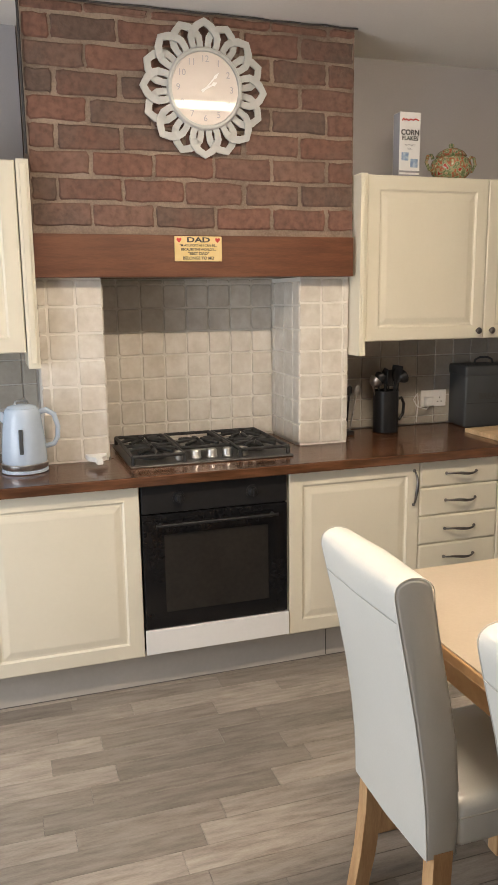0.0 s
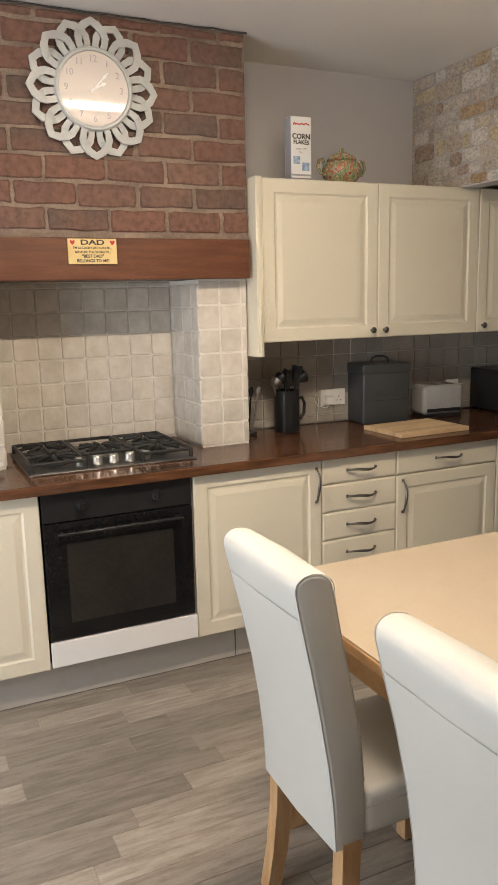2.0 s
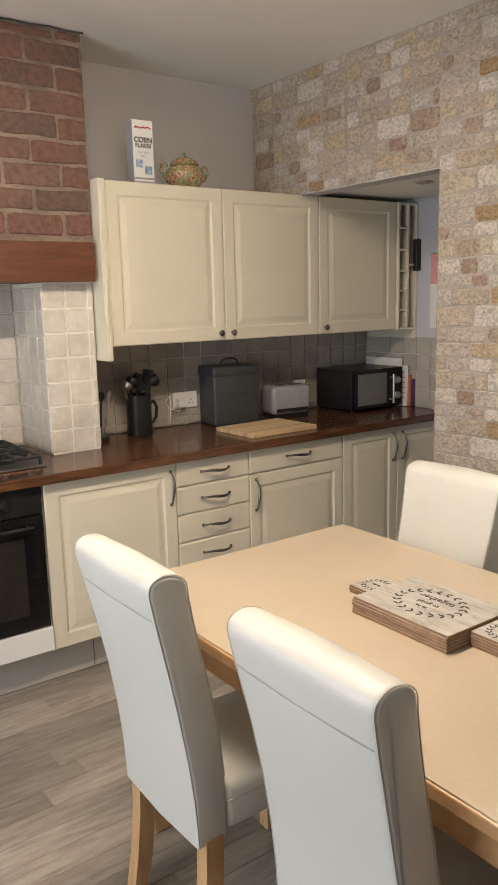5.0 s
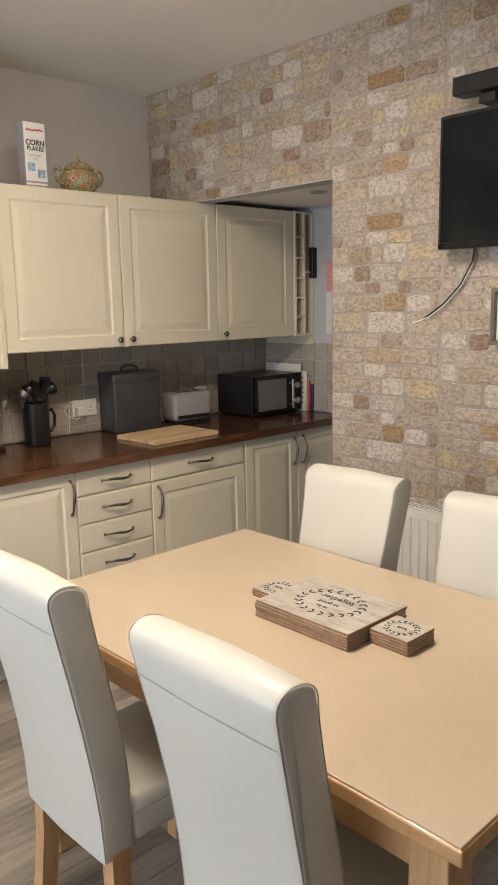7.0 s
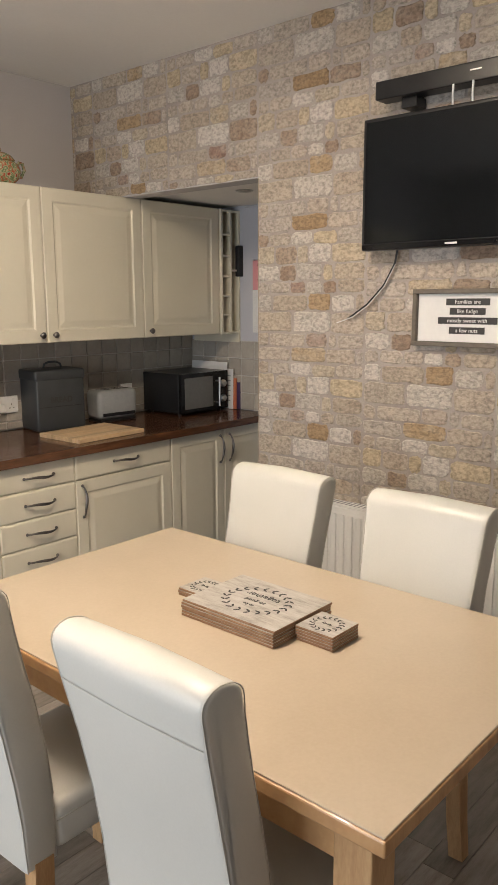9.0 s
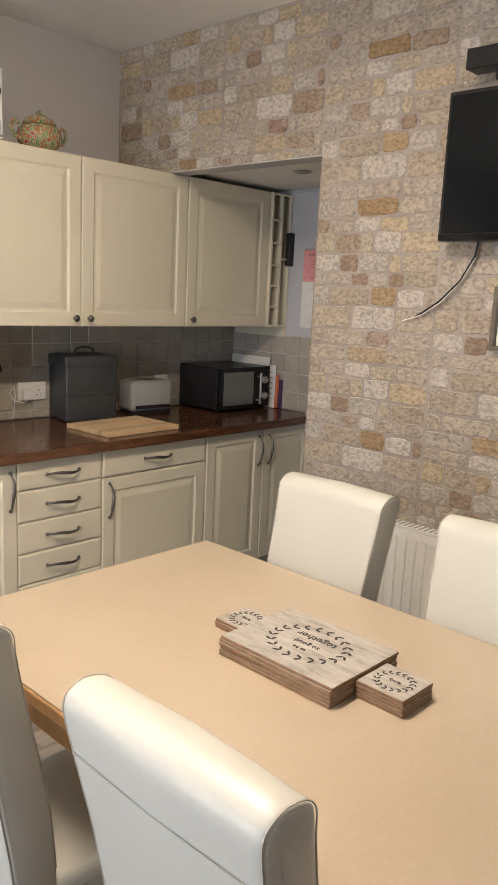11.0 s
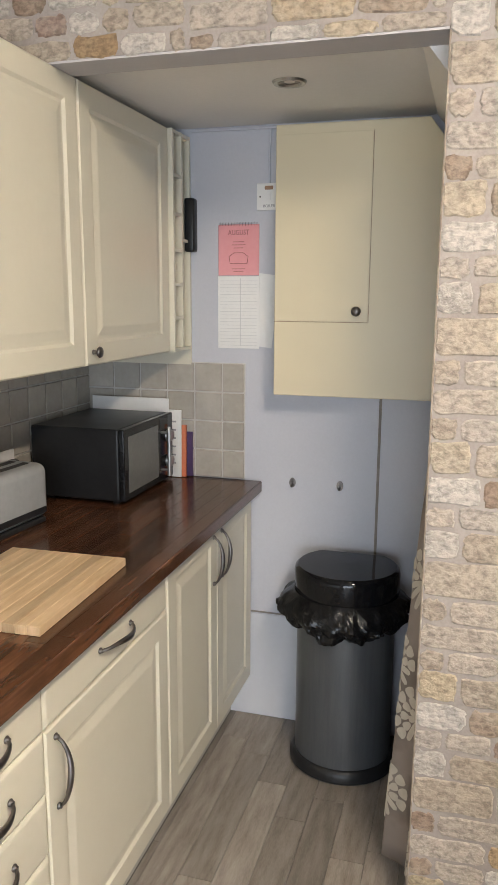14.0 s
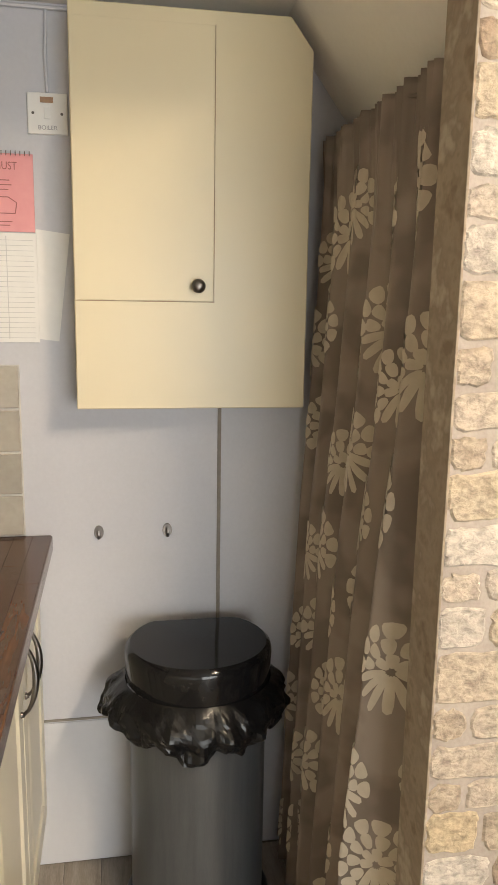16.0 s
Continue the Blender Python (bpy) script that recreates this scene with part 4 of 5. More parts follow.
to = thing("toaster", pose(3.025, 3.805, WT, 0, 0, -5), "satin grey two-slice toaster with a black base line", "toaster")
b = box(0, 0.255, 0, 0.14, 0.016, 0.175, 0.028, 4)
part("body", b, TOASTER, to, smooth=True)
part("base", box(0.012, 0.243, 0.008, 0.132, 0.0, 0.016, 0.003), BLACK, to)
part("band", box(0.022, 0.233, -0.0015, 0.0, 0.032, 0.050), BLACK, to, "dark band")
for y in (0.036, 0.082):
    part("slot", box(0.04, 0.215, y, y + 0.022, 0.1752, 0.1762), INK, to)
part("lever", box(0.2552, 0.275, 0.060, 0.080, 0.105, 0.118, 0.003), BLACK, to, "black lever")
sk2 = thing("wall_socket", pose(3.36, NORTH - 0.0135, 1.045), "white wall socket with a black plug behind the toaster", "socket")
part("plate", box(-0.043, 0.043, -0.009, 0, -0.043, 0.043, 0.002), WHITE, sk2)
part("plug", box(-0.025, 0.025, -0.04, -0.0095, -0.032, 0.015, 0.006), BLACK, sk2, "black plug")

mw = thing("microwave_oven", pose(3.478, 3.655, WT, 0, 0, 0), "black microwave oven with a bar handle and two dials", "microwave")
part("body", box(0, 0.395, 0.006, 0.310, 0.012, 0.240, 0.006), BLACK, mw)
part("face", box(0, 0.395, -0.014, 0.0055, 0.012, 0.240, 0.004), GLOSS, mw, "glossy black front")
part("window", box(0.030, 0.262, -0.0155, -0.0142, 0.035, 0.215), MW_GLASS, mw, "dark microwave window")
b = tube([(0.288, -0.045, 0.035), (0.288, -0.045, 0.205)], 0.007, 10)
for z in (0.055, 0.185):
    tube([(0.288, -0.015, z), (0.288, -0.045, z)], 0.005, 8, b)
part("handle", b, STEEL, mw, "steel bar handle", True)
for z in (0.075, 0.165):
    part("dial", lathe([(0.022, 0), (0.021, 0.012), (0.017, 0.018)], 24), STEEL, mw, "round steel dial", True, pose(0.347, -0.0142, z, 90, 0, 0))
for x in (0.03, 0.36):
    for y in (0.03, 0.26):
        part("foot", lathe([(0.012, 0), (0.012, 0.0122)], 14), BLACK, mw, at=pose(x, y, 0))
cb = thing("chopping_board", pose(2.585, 3.395, WT, 0, 0, 2), "light bamboo chopping board with end-grain edges lying on the worktop", "chopping board")
for k in range(11):
    part("strip", box(0.0006, 0.41, 0.028 * k + 0.0004, 0.028 * (k + 1) - 0.0004, 0, 0.020, 0.0012, 1), BOARD, cb)

for x, y, w, d, h, tilt, mat, text, name in ((3.881, 3.66, 0.005, 0.30, 0.285, 1.5, PAPER, "white printed leaflet leaning beside the microwave", "leaflet"), (3.888, 3.615, 0.004, 0.22, 0.245, 1.5, PAPER, "white paper sheets leaning by the microwave", "papers"), (3.900, 3.600, 0.011, 0.16, 0.19, 1.0, ORANGE, "slim orange book standing by the microwave", "book"), (3.916, 3.580, 0.013, 0.13, 0.165, 0, PURPLE, "dark purple book against the alcove wall", "book")):
    bk = thing(name, pose(x, y, WT, 0, tilt, 0), text, "book" if name == "book" else "papers")
    part("cover" if name == "book" else "sheet", box(-w / 2, w / 2, 0, d, 0.002, h, 0.0006, 1), mat, bk)
lf = bpy.data.objects["papers"]
for k in range(6):
    part("print_line", box(-0.0026, -0.0022, 0.02, 0.17, 0.05 + 0.03 * k, 0.056 + 0.03 * k), GREY_INK, lf)

# ---- on the wall cabinets ----
cf = thing("cereal_box", pose(2.155, 3.655, 2.0785), "tall white corn flakes carton with red lettering mark", "cereal box")
part("carton", box(0, 0.100, 0, 0.06, 0, 0.272, 0.0012, 1), PAPER, cf)
words("CORN", 0.031, INK, cf, pose(0.050, -0.0006, 0.188), bold=0.0009)
words("FLAKES", 0.0245, INK, cf, pose(0.050, -0.0006, 0.164), bold=0.0007)
words("WHY NOT", 0.011, GREY_INK, cf, pose(0.050, -0.0006, 0.136))
words("TRY...", 0.011, GREY_INK, cf, pose(0.050, -0.0006, 0.121))
part("logo", tube([(0.010, -0.001, 0.236), (0.016, -0.001, 0.246), (0.022, -0.001, 0.238), (0.030, -0.001, 0.243), (0.040, -0.001, 0.237), (0.052, -0.001, 0.244), (0.062, -0.001, 0.239), (0.074, -0.001, 0.245), (0.090, -0.001, 0.239)], 0.0030, 6), RED, cf, "red brand mark")
part("picture", box(0.010, 0.044, -0.0008, 0, 0.072, 0.106), BLUE, cf)
part("picture", box(0.054, 0.090, -0.0008, 0, 0.044, 0.080), BLUE, cf)
part("band", box(0.0, 0.100, -0.0007, 0, 0.022, 0.030), GREY_INK, cf)
part("band", box(0.0, 0.100, -0.0007, 0, 0.008, 0.014), GREY_INK, cf)
# plain grey sheet over the carton's left side
part("side_print", box(-0.0007, 0, 0.004, 0.056, 0.002, 0.270), GREY_INK, cf, "grey left side of the carton")
gp = thing("ceramic_pot", pose(2.455, 3.72, 2.0785), "painted ceramic lidded pot with red flowers and two scrolled handles", "pot")
part("body", lathe([(0.050, 0), (0.060, 0.006), (0.086, 0.035), (0.094, 0.065), (0.086, 0.090), (0.066, 0.106)], 32), POT, gp, smooth=True)
l = part("lid", lathe([(0.066, 0.107), (0.070, 0.112), (0.055, 0.130), (0.030, 0.143), (0.008, 0.147)], 28), POT, gp, "painted lid", True)
part("finial", lathe([(0.006, 0.146), (0.013, 0.153), (0.011, 0.163), (0.002, 0.167)], 16), POT, l, smooth=True)
for s in (-1, 1):
    part("handle", tube([(s * 0.085, 0, 0.045), (s * 0.112, 0, 0.050), (s * 0.128, 0, 0.080), (s * 0.120, 0, 0.108), (s * 0.102, 0, 0.112), (s * 0.094, 0, 0.096)], 0.0075, 8), POT, gp, "scrolled handle", True)

# ---- in the rack and alcove ----
ph = thing("phone_holder", pose(3.918, 3.585, 1.702), "black cordless phone unit on the side of the rack", "phone")
part("body", box(-0.022, 0.022, -0.022, 0.014, 0, 0.178, 0.008, 3), BLACK, ph, smooth=True)
sw = thing("boiler_switch", pose(END - 0.0005, 3.306, 1.878), "white fused wall switch with a red lamp and pencilled lettering", "switch")
part("plate", box(-0.010, 0, -0.043, 0.043, -0.043, 0.043, 0.002), WHITE, sw)
part("lamp", box(-0.0115, -0.0102, -0.013, 0.015, 0.022, 0.034), MAT_EDGE, sw, "dark red lamp")
part("rocker", box(-0.013, -0.0102, -0.006, 0.007, -0.012, 0.014, 0.001), WHITE, sw)
for s in (-1, 1):
    part("screw", lathe([(0.0032, 0), (0.003, 0.0012)], 12), PEWTER, sw, at=pose(-0.0101, s * 0.031, 0, 0, -90, 0))
words("BOILER", 0.013, GREY_INK, sw, pose(-0.0103, 0, -0.030, 0, 0, -90))
cd = thing("cable_conduit", pose(0, 0, 0), "painted surface cable running up the alcove wall to the ceiling", "cable")
part("cable", tube([(END - 0.005, 3.306, 1.922), (END - 0.005, 3.308, 2.0), (END - 0.005, 3.304, 2.09)], 0.004, 6), BLUE_WALL, cd, smooth=True)
part("cable", tube([(END - 0.006, 3.255, 2.094), (END - 0.006, 3.58, 2.096)], 0.005, 6), BLUE_WALL, cd, smooth=True)
cal = thing("wall_calendar", pose(END - 0.002, 3.413, 1.377), "spiral-bound August wall calendar, pink above and white below", "calendar")
part("page", box(-0.002, 0, -0.074, 0.074, 0.0, 0.245, 0.0006, 1), PAPER, cal)
part("picture_page", box(-0.003, -0.0002, -0.072, 0.072, 0.247, 0.415, 0.0006, 1), PINK, cal, "pink picture page")
words("AUGUST", 0.024, PRINT_RED, cal, pose(-0.0034, 0, 0.388, 0, 0, -90)).scale = (0.8, 1, 1)
for k in range(20):
    part("ruled_line", box(-0.0026, -0.0021, -0.066, 0.066, 0.010 + 0.0115 * k, 0.0110 + 0.0115 * k), PALE_INK, cal)
part("ruled_column", box(-0.0026, -0.0021, -0.008, -0.0065, 0.008, 0.238), PALE_INK, cal)
for z, w in ((0.357, 0.040), (0.347, 0.048), (0.337, 0.034), (0.268, 0.046), (0.260, 0.036)):
    part("print_line", box(-0.0036, -0.0031, -w / 2, w / 2, z, z + 0.002), PRINT_RED, cal)
b = tube([(-0.0035, -0.030, 0.287), (-0.0035, -0.034, 0.310), (-0.0035, -0.016, 0.322), (-0.0035, 0.016, 0.322), (-0.0035, 0.034, 0.310), (-0.0035, 0.030, 0.287), (-0.0035, -0.030, 0.287)], 0.001, 5)
part("drawing", b, PRINT_RED, cal)
for k in range(14):
    part("ring", tube([(-0.006, -0.065 + 0.01 * k, 0.410), (-0.006, -0.065 + 0.01 * k, 0.420), (0.0, -0.065 + 0.01 * k, 0.421)], 0.0009, 5), PEWTER, cal)
ps = thing("paper_sheet", pose(END - 0.0008, 3.340, 1.385, 7, 0, 0), "plain white paper sheet pinned behind the calendar", "paper")
part("sheet", box(-0.001, 0, -0.045, 0.03, 0, 0.245), PAPER, ps)
for y in (3.214, 3.046):
    pg = thing("wall_peg", pose(END, y, 0.912), "small worn metal wall hook on the blue-grey wall", "hook", "alcove hooks")
    part("backplate", lathe([(0.012, 0), (0.011, 0.003)], 16, 1.5), PEWTER, pg, at=pose(0, 0, 0, 0, -90, 0) @ pose(0, 0, 0, 0, 0, 90))
    part("hook", tube([(-0.002, 0, -0.004), (-0.016, 0, -0.010), (-0.020, 0, 0.0), (-0.018, 0, 0.008)], 0.004, 8), PEWTER, pg, smooth=True)
for x, y in ((3.455, 3.13), (3.45, 3.83)):
    dl = thing("recessed_spotlight", pose(x, y, 2.105), "small recessed ceiling spotlight with a brushed ring, switched off", "ceiling light", "alcove spotlights")
    part("ring", lathe([(0.030, -0.001), (0.034, -0.006), (0.042, -0.007), (0.046, -0.001)], 32, cap=False), STEEL, dl, smooth=True)
    part("lamp", lathe([(0.030, -0.0008), (0.016, -0.0012), (0.004, -0.0014)], 24), PEWTER, dl, smooth=True)
    part("bulb", lathe([(0.015, -0.0016), (0.010, -0.0035), (0.003, -0.004)], 20), DIAL, dl, smooth=True)

# ---- pedal bin ----
bn = thing("pedal_bin", pose(3.755, 2.985, 0), "tall gunmetal kitchen bin with black lid and overhanging liner", "bin")


def dee(points, n=40, back=0.115):
    """Lathe with the back flattened."""
    b = lathe(points, n)
    for v in b.verts:
        v.co.x = min(v.co.x, back)
    return b


part("base", dee([(0.160, 0), (0.168, 0.008), (0.168, 0.028), (0.160, 0.044), (0.154, 0.048)]), BLACK, bn, "black rubber base ring", True)
part("body", dee([(0.152, 0.046), (0.152, 0.60)], 48), BIN_GREY, bn, smooth=True)
part("lid", dee([(0.156, 0.590), (0.160, 0.60), (0.163, 0.675), (0.160, 0.689), (0.151, 0.697), (0.006, 0.700)], 48), GLOSS, bn, "glossy black lid", True)
rng = random.Random(5)
b = bmesh.new()
n, rows = 150, 14
grid = []
for j in range(rows):
    ring = []
    for k in range(n):
        a = 2 * math.pi * k / n
        f = j / (rows - 1)
        drop = 0.088 + 0.020 * math.sin(2 * a + 1.2) + 0.030 * noise.noise((2.2 * math.cos(a), 2.2 * math.sin(a), 4.0)) + 0.008 * math.sin(9 * a)
        crumple = 0.030 * f * noise.noise((6 * math.cos(a), 6 * math.sin(a), 2.5 * f)) + 0.007 * f * noise.noise((17 * math.cos(a), 17 * math.sin(a), 7 * f))
        r = 0.162 + 0.036 * math.sin(f * 2.5) + crumple + 0.030 * f * max(0, math.sin(a) * 0.9 - 0.1)
        ring.append(b.verts.new((min(r * math.cos(a), 0.165), r * math.sin(a), 0.612 - drop * f + 0.010 * f * noise.noise((9 * math.cos(a), 9 * math.sin(a), 3 + 5 * f)))))
    grid.append(ring)
for r0, r1 in zip(grid, grid[1:]):
    for k in range(n):
        b.faces.new((r0[k], r0[(k + 1) % n], r1[(k + 1) % n], r1[k]))
lin = part("bin_liner", b, BAG, bn, "crumpled shiny black plastic liner")
mod = lin.modifiers.new("thickness", "SOLIDIFY")
mod.thickness = 0.001
for piece in bn.children_recursive:
    piece.data.transform(Matrix.Diagonal((1.0, 1.06, 1.0, 1.0)))

# ---- curtain ----
cu = thing("curtain", pose(0, 0, 0), "long taupe curtain with cream chrysanthemum pattern, gathered at the top", "curtain")
CX0, CX1, CZ0, CZ1 = 3.172, 3.918, 0.02, 1.848


def cloth(u, z):
    """A place on the curtain: u from 0 to 1 across, z the height."""
    f = (CZ1 - z) / (CZ1 - CZ0)
    head = max(0.0, 1 - f / 0.06)
    amp = 0.005 + 0.036 * min(1, f * 2.2)
    ph = 2 * math.pi * (7.0 * u + 0.25 * math.sin(5 * u + 2 * f))
    y = 2.668 + 0.045 * f + amp * math.sin(ph) + 0.008 * math.sin(2 * ph + 4 * f) + 0.007 * (1 - min(1, f * 6)) * math.sin(2 * math.pi * 42 * u) + 0.003 * head
    y += 0.035 * min(1, max(0, (f - 0.3) / 0.7)) * math.exp(-((u - 0.16) / 0.12) ** 2)
    y -= 0.8 * max(0.0, 0.07 - u)
    x = CX0 + (CX1 - CX0) * (u + 0.012 * math.cos(ph) * min(1, f * 3))
    return Vector((x, y, z))


b = bmesh.new()
NU, NZ = 260, 46
vs = [[b.verts.new(cloth(i / NU, CZ1 - (CZ1 - CZ0) * (j / NZ) ** 1.3)) for i in range(NU + 1)] for j in range(NZ + 1)]
for j in range(NZ):
    for i in range(NU):
        b.faces.new((vs[j][i], vs[j][i + 1], vs[j + 1][i + 1], vs[j + 1][i]))
cl = part("cloth", b, CURTAIN, cu, smooth=True)
mod = cl.modifiers.new("thickness", "SOLIDIFY")
mod.thickness, mod.offset = 0.002, 0
rng = random.Random(11)


def blossom(u0, z0, size, turn):
    b = bmesh.new()
    petals = [(a, 0.66, 1.0, 0.215) for a in range(-112, 113, 28)] + [(a, 0.34, 0.67, 0.155) for a in range(-105, 106, 35)]
    petals += [(a, 0.06, 0.35, 0.12) for a in (-80, -27, 27, 80)] + [(a, 0.10, 0.98 - abs(a - 180) * 0.003, 0.11) for a in (132, 156, 180, 204, 228)]
    for a, r0, r1, half in petals:
        a = radians(a + turn)
        pts = []
        for k in range(12):
            t = 2 * math.pi * k / 12
            along = size * ((r0 + r1) / 2 + (r1 - r0) * 0.52 * math.cos(t))
            across = half * size * math.copysign(abs(math.sin(t)) ** 0.6, math.sin(t)) * (0.82 + 0.25 * math.cos(t))
            du = along * math.sin(a) + across * math.cos(a)
            dz = along * math.cos(a) - across * math.sin(a)
            pts.append((min(max(u0 + du / 1.5, 0.004), 0.996), z0 + dz))
        mid = (sum(p[0] for p in pts) / 12, sum(p[1] for p in pts) / 12)
        lift = Vector((0, 0.0045, 0))
        c = b.verts.new(cloth(*mid) + lift)
        rings = [[b.verts.new(cloth(mid[0] + (p[0] - mid[0]) * f, mid[1] + (p[1] - mid[1]) * f) + lift) for p in pts] for f in (1, 0.75, 0.5, 0.25)]
        for r0, r1 in zip(rings, rings[1:]):
            for k in range(12):
                b.faces.new((r0[k], r0[(k + 1) % 12], r1[(k + 1) % 12], r1[k]))
        for k in range(12):
            b.faces.new((rings[-1][k], rings[-1][(k + 1) % 12], c))
    part("woven_flower", b, PETAL, cu, "cream woven flower", True)


for row, z in enumerate((1.62, 1.38, 1.14, 0.90, 0.66, 0.42, 0.18)):
    for col in range(7):
        u = 0.035 + 0.138 * col + (0.065 if row % 2 else 0.0)
        if u < 0.97 and (3 * row + 2 * col) % 5 != 1:
            blossom(u, z + 0.05 * ((col * 2 + row) % 3 - 1), 0.076 + 0.014 * ((col + row) % 2), 25 * (((col + row) % 3) - 1))
part("header_tape", tube([cloth(k / 60, CZ1 - 0.03) + Vector((0, -0.004, 0)) for k in range(61)], 0.004, 6), CURTAIN, cu)
rl = thing("curtain_rail", pose(0, 0, 0), "slim white curtain rail under the sloping ceiling", "curtain rail")
part("rail", box(JAMB + 0.002, END - 0.002, 2.644, 2.656, 1.828, 1.842, 0.002), WHITE, rl)

# ---- on the stone wall ----
tv = thing("television", pose(2.98, 2.129, 1.745), "black flat-screen television on a wall bracket, switched off", "television")
part("casing", box(0.001, 0.045, -0.735, 0, 0, 0.465, 0.006), BLACK, tv)
part("screen", box(-0.0015, 0.0008, -0.722, -0.013, 0.026, 0.452, 0.001, 1), SCREEN, tv, "dark glossy screen")
part("bezel", box(-0.005, 0.0008, -0.73, -0.005, 0.003, 0.022, 0.002), GLOSS, tv)
part("bracket", box(0.045, STONE - 2.98, -0.46, -0.26, 0.12, 0.34, 0.003), BLACK, tv)
part("logo", box(-0.0056, -0.0048, -0.39, -0.345, 0.009, 0.016), WHITE, tv)
sb = thing("soundbar", pose(2.965, 2.074, 2.265), "long black soundbar on a wall bracket above the television", "soundbar")
part("casing", box(0, 0.075, -0.62, 0, 0, 0.062, 0.004), BLACK, sb)
part("bracket", box(0.03, STONE - 2.965, -0.15, -0.09, -0.035, -0.001, 0.002), BLACK, sb, "black steel bracket")
part("bracket", box(0.079, STONE - 2.965, -0.14, -0.10, -0.001, 0.05), BLACK, sb, "black steel bracket")
for y in (-0.305, -0.375):
    part("clip", tube([(-0.004, y, 0.002), (-0.006, y, -0.03), (-0.003, y, -0.062)], 0.004, 8), WHITE, sb, "pale metal clip", True)
part("badge", box(-0.0012, 0, -0.40, -0.36, 0.034, 0.038), STEEL, sb)
cbl = thing("television_cable", pose(0, -0.066, 0), "black and white cables hanging from the television to the wall", "cable")
for dz, mat, r in ((0, BLACK, 0.0040), (-0.006, WHITE, 0.0019)):
    e = 0.05 if mat is WHITE else 0.0
    part("cable", tube([(3.045, 2.075, 1.765), (3.045, 2.085, 1.70 + dz), (3.044, 2.13, 1.62 + dz), (3.044, 2.20, 1.55 + dz), (3.046, 2.27, 1.505 + dz), (3.055, 2.30 + e, 1.492 - e * 0.35)], r, 8), mat, cbl, smooth=True)
fr = thing("framed_sign", pose(STONE - 0.002, 1.934, 1.398), "grey-brown framed sign with black word strips on white card", "picture frame")
W2, H2 = 0.42, 0.205
b = bmesh.new()
for a in ((0, -W2, -0.0, 0, 0.016), (0, -W2, 0, H2 - 0.016, H2), (0, -0.016, 0, 0.016, H2 - 0.016), (0, -W2, -W2 + 0.016, 0.016, H2 - 0.016)):
    box(-0.030, 0.0, a[1], a[2], a[3], a[4], 0.0015, 1, b)
part("frame", b, FRAME_WOOD, fr)
part("card", box(-0.012, -0.004, -W2 + 0.017, -0.017, 0.017, H2 - 0.017), PAPER, fr, "white card")
for z, text, w in ((0.158, "Families are", 0.165), (0.125, "like fudge", 0.135), (0.092, "mostly sweet with", 0.225), (0.057, "a few nuts", 0.135)):
    st = part("word_strip", box(-0.0135, -0.0125, -W2 / 2 - w / 2, -W2 / 2 + w / 2, z - 0.011, z + 0.013), INK, fr, "black word strip")
    words(text, 0.0205, PAPER, st, pose(-0.0138, -W2 / 2, z + 0.001, 0, 0, -90))
rd = thing("radiator", pose(2.985, 2.31, 0.15), "white panel radiator with vertical grooves and a top grille", "radiator")
part("panel", box(0.006, 0.05, -1.1, 0, 0, 0.585, 0.005), WHITE, rd)
for k in range(27):
    part("rib", box(0.0, 0.0062, -1.085 + 0.04 * k, -1.085 + 0.04 * k + 0.026, 0.03, 0.555, 0.0028, 1), WHITE, rd)
part("top_grille", box(0.008, 0.072, -1.1, 0, 0.586, 0.594, 0.001), WHITE, rd)
for k in range(52):
    part("slot", box(0.014, 0.066, -1.09 + 0.021 * k, -1.082 + 0.021 * k, 0.5945, 0.5952), GREY_INK, rd)
for z in (0.1, 0.45):
    part("wall_bracket", box(0.050, 0.0785, -0.18, -0.14, z, z + 0.05), WHITE, rd)
    part("wall_bracket", box(0.050, 0.0785, -0.96, -0.92, z, z + 0.05), WHITE, rd)

# ---- on the table ----


def wreath(parent, w, h, z, n, leaf):
    """A printed wreath of leaves round a bar of lettering."""
    for k in range(n):
        a = 2 * math.pi * k / n
        for s in (-1, 1):
            b = bmesh.new()
            f = []
            for q in range(8):
                t = 2 * math.pi * q / 8
                f.append(b.verts.new((leaf * math.cos(t), 0.38 * leaf * math.sin(t), 0)))
            b.faces.new(f)
            r = bmesh.ops.extrude_face_region(b, geom=b.faces[:])
            for v in r["geom"]:
                if isinstance(v, bmesh.types.BMVert):
                    v.co.z = 0.0004
            part("printed_leaf", b, INK, parent, at=pose((w + s * leaf * 0.7) * math.cos(a), (h + s * leaf * 0.7) * math.sin(a), z, 0, 0, math.degrees(a) + 90 + s * 40))


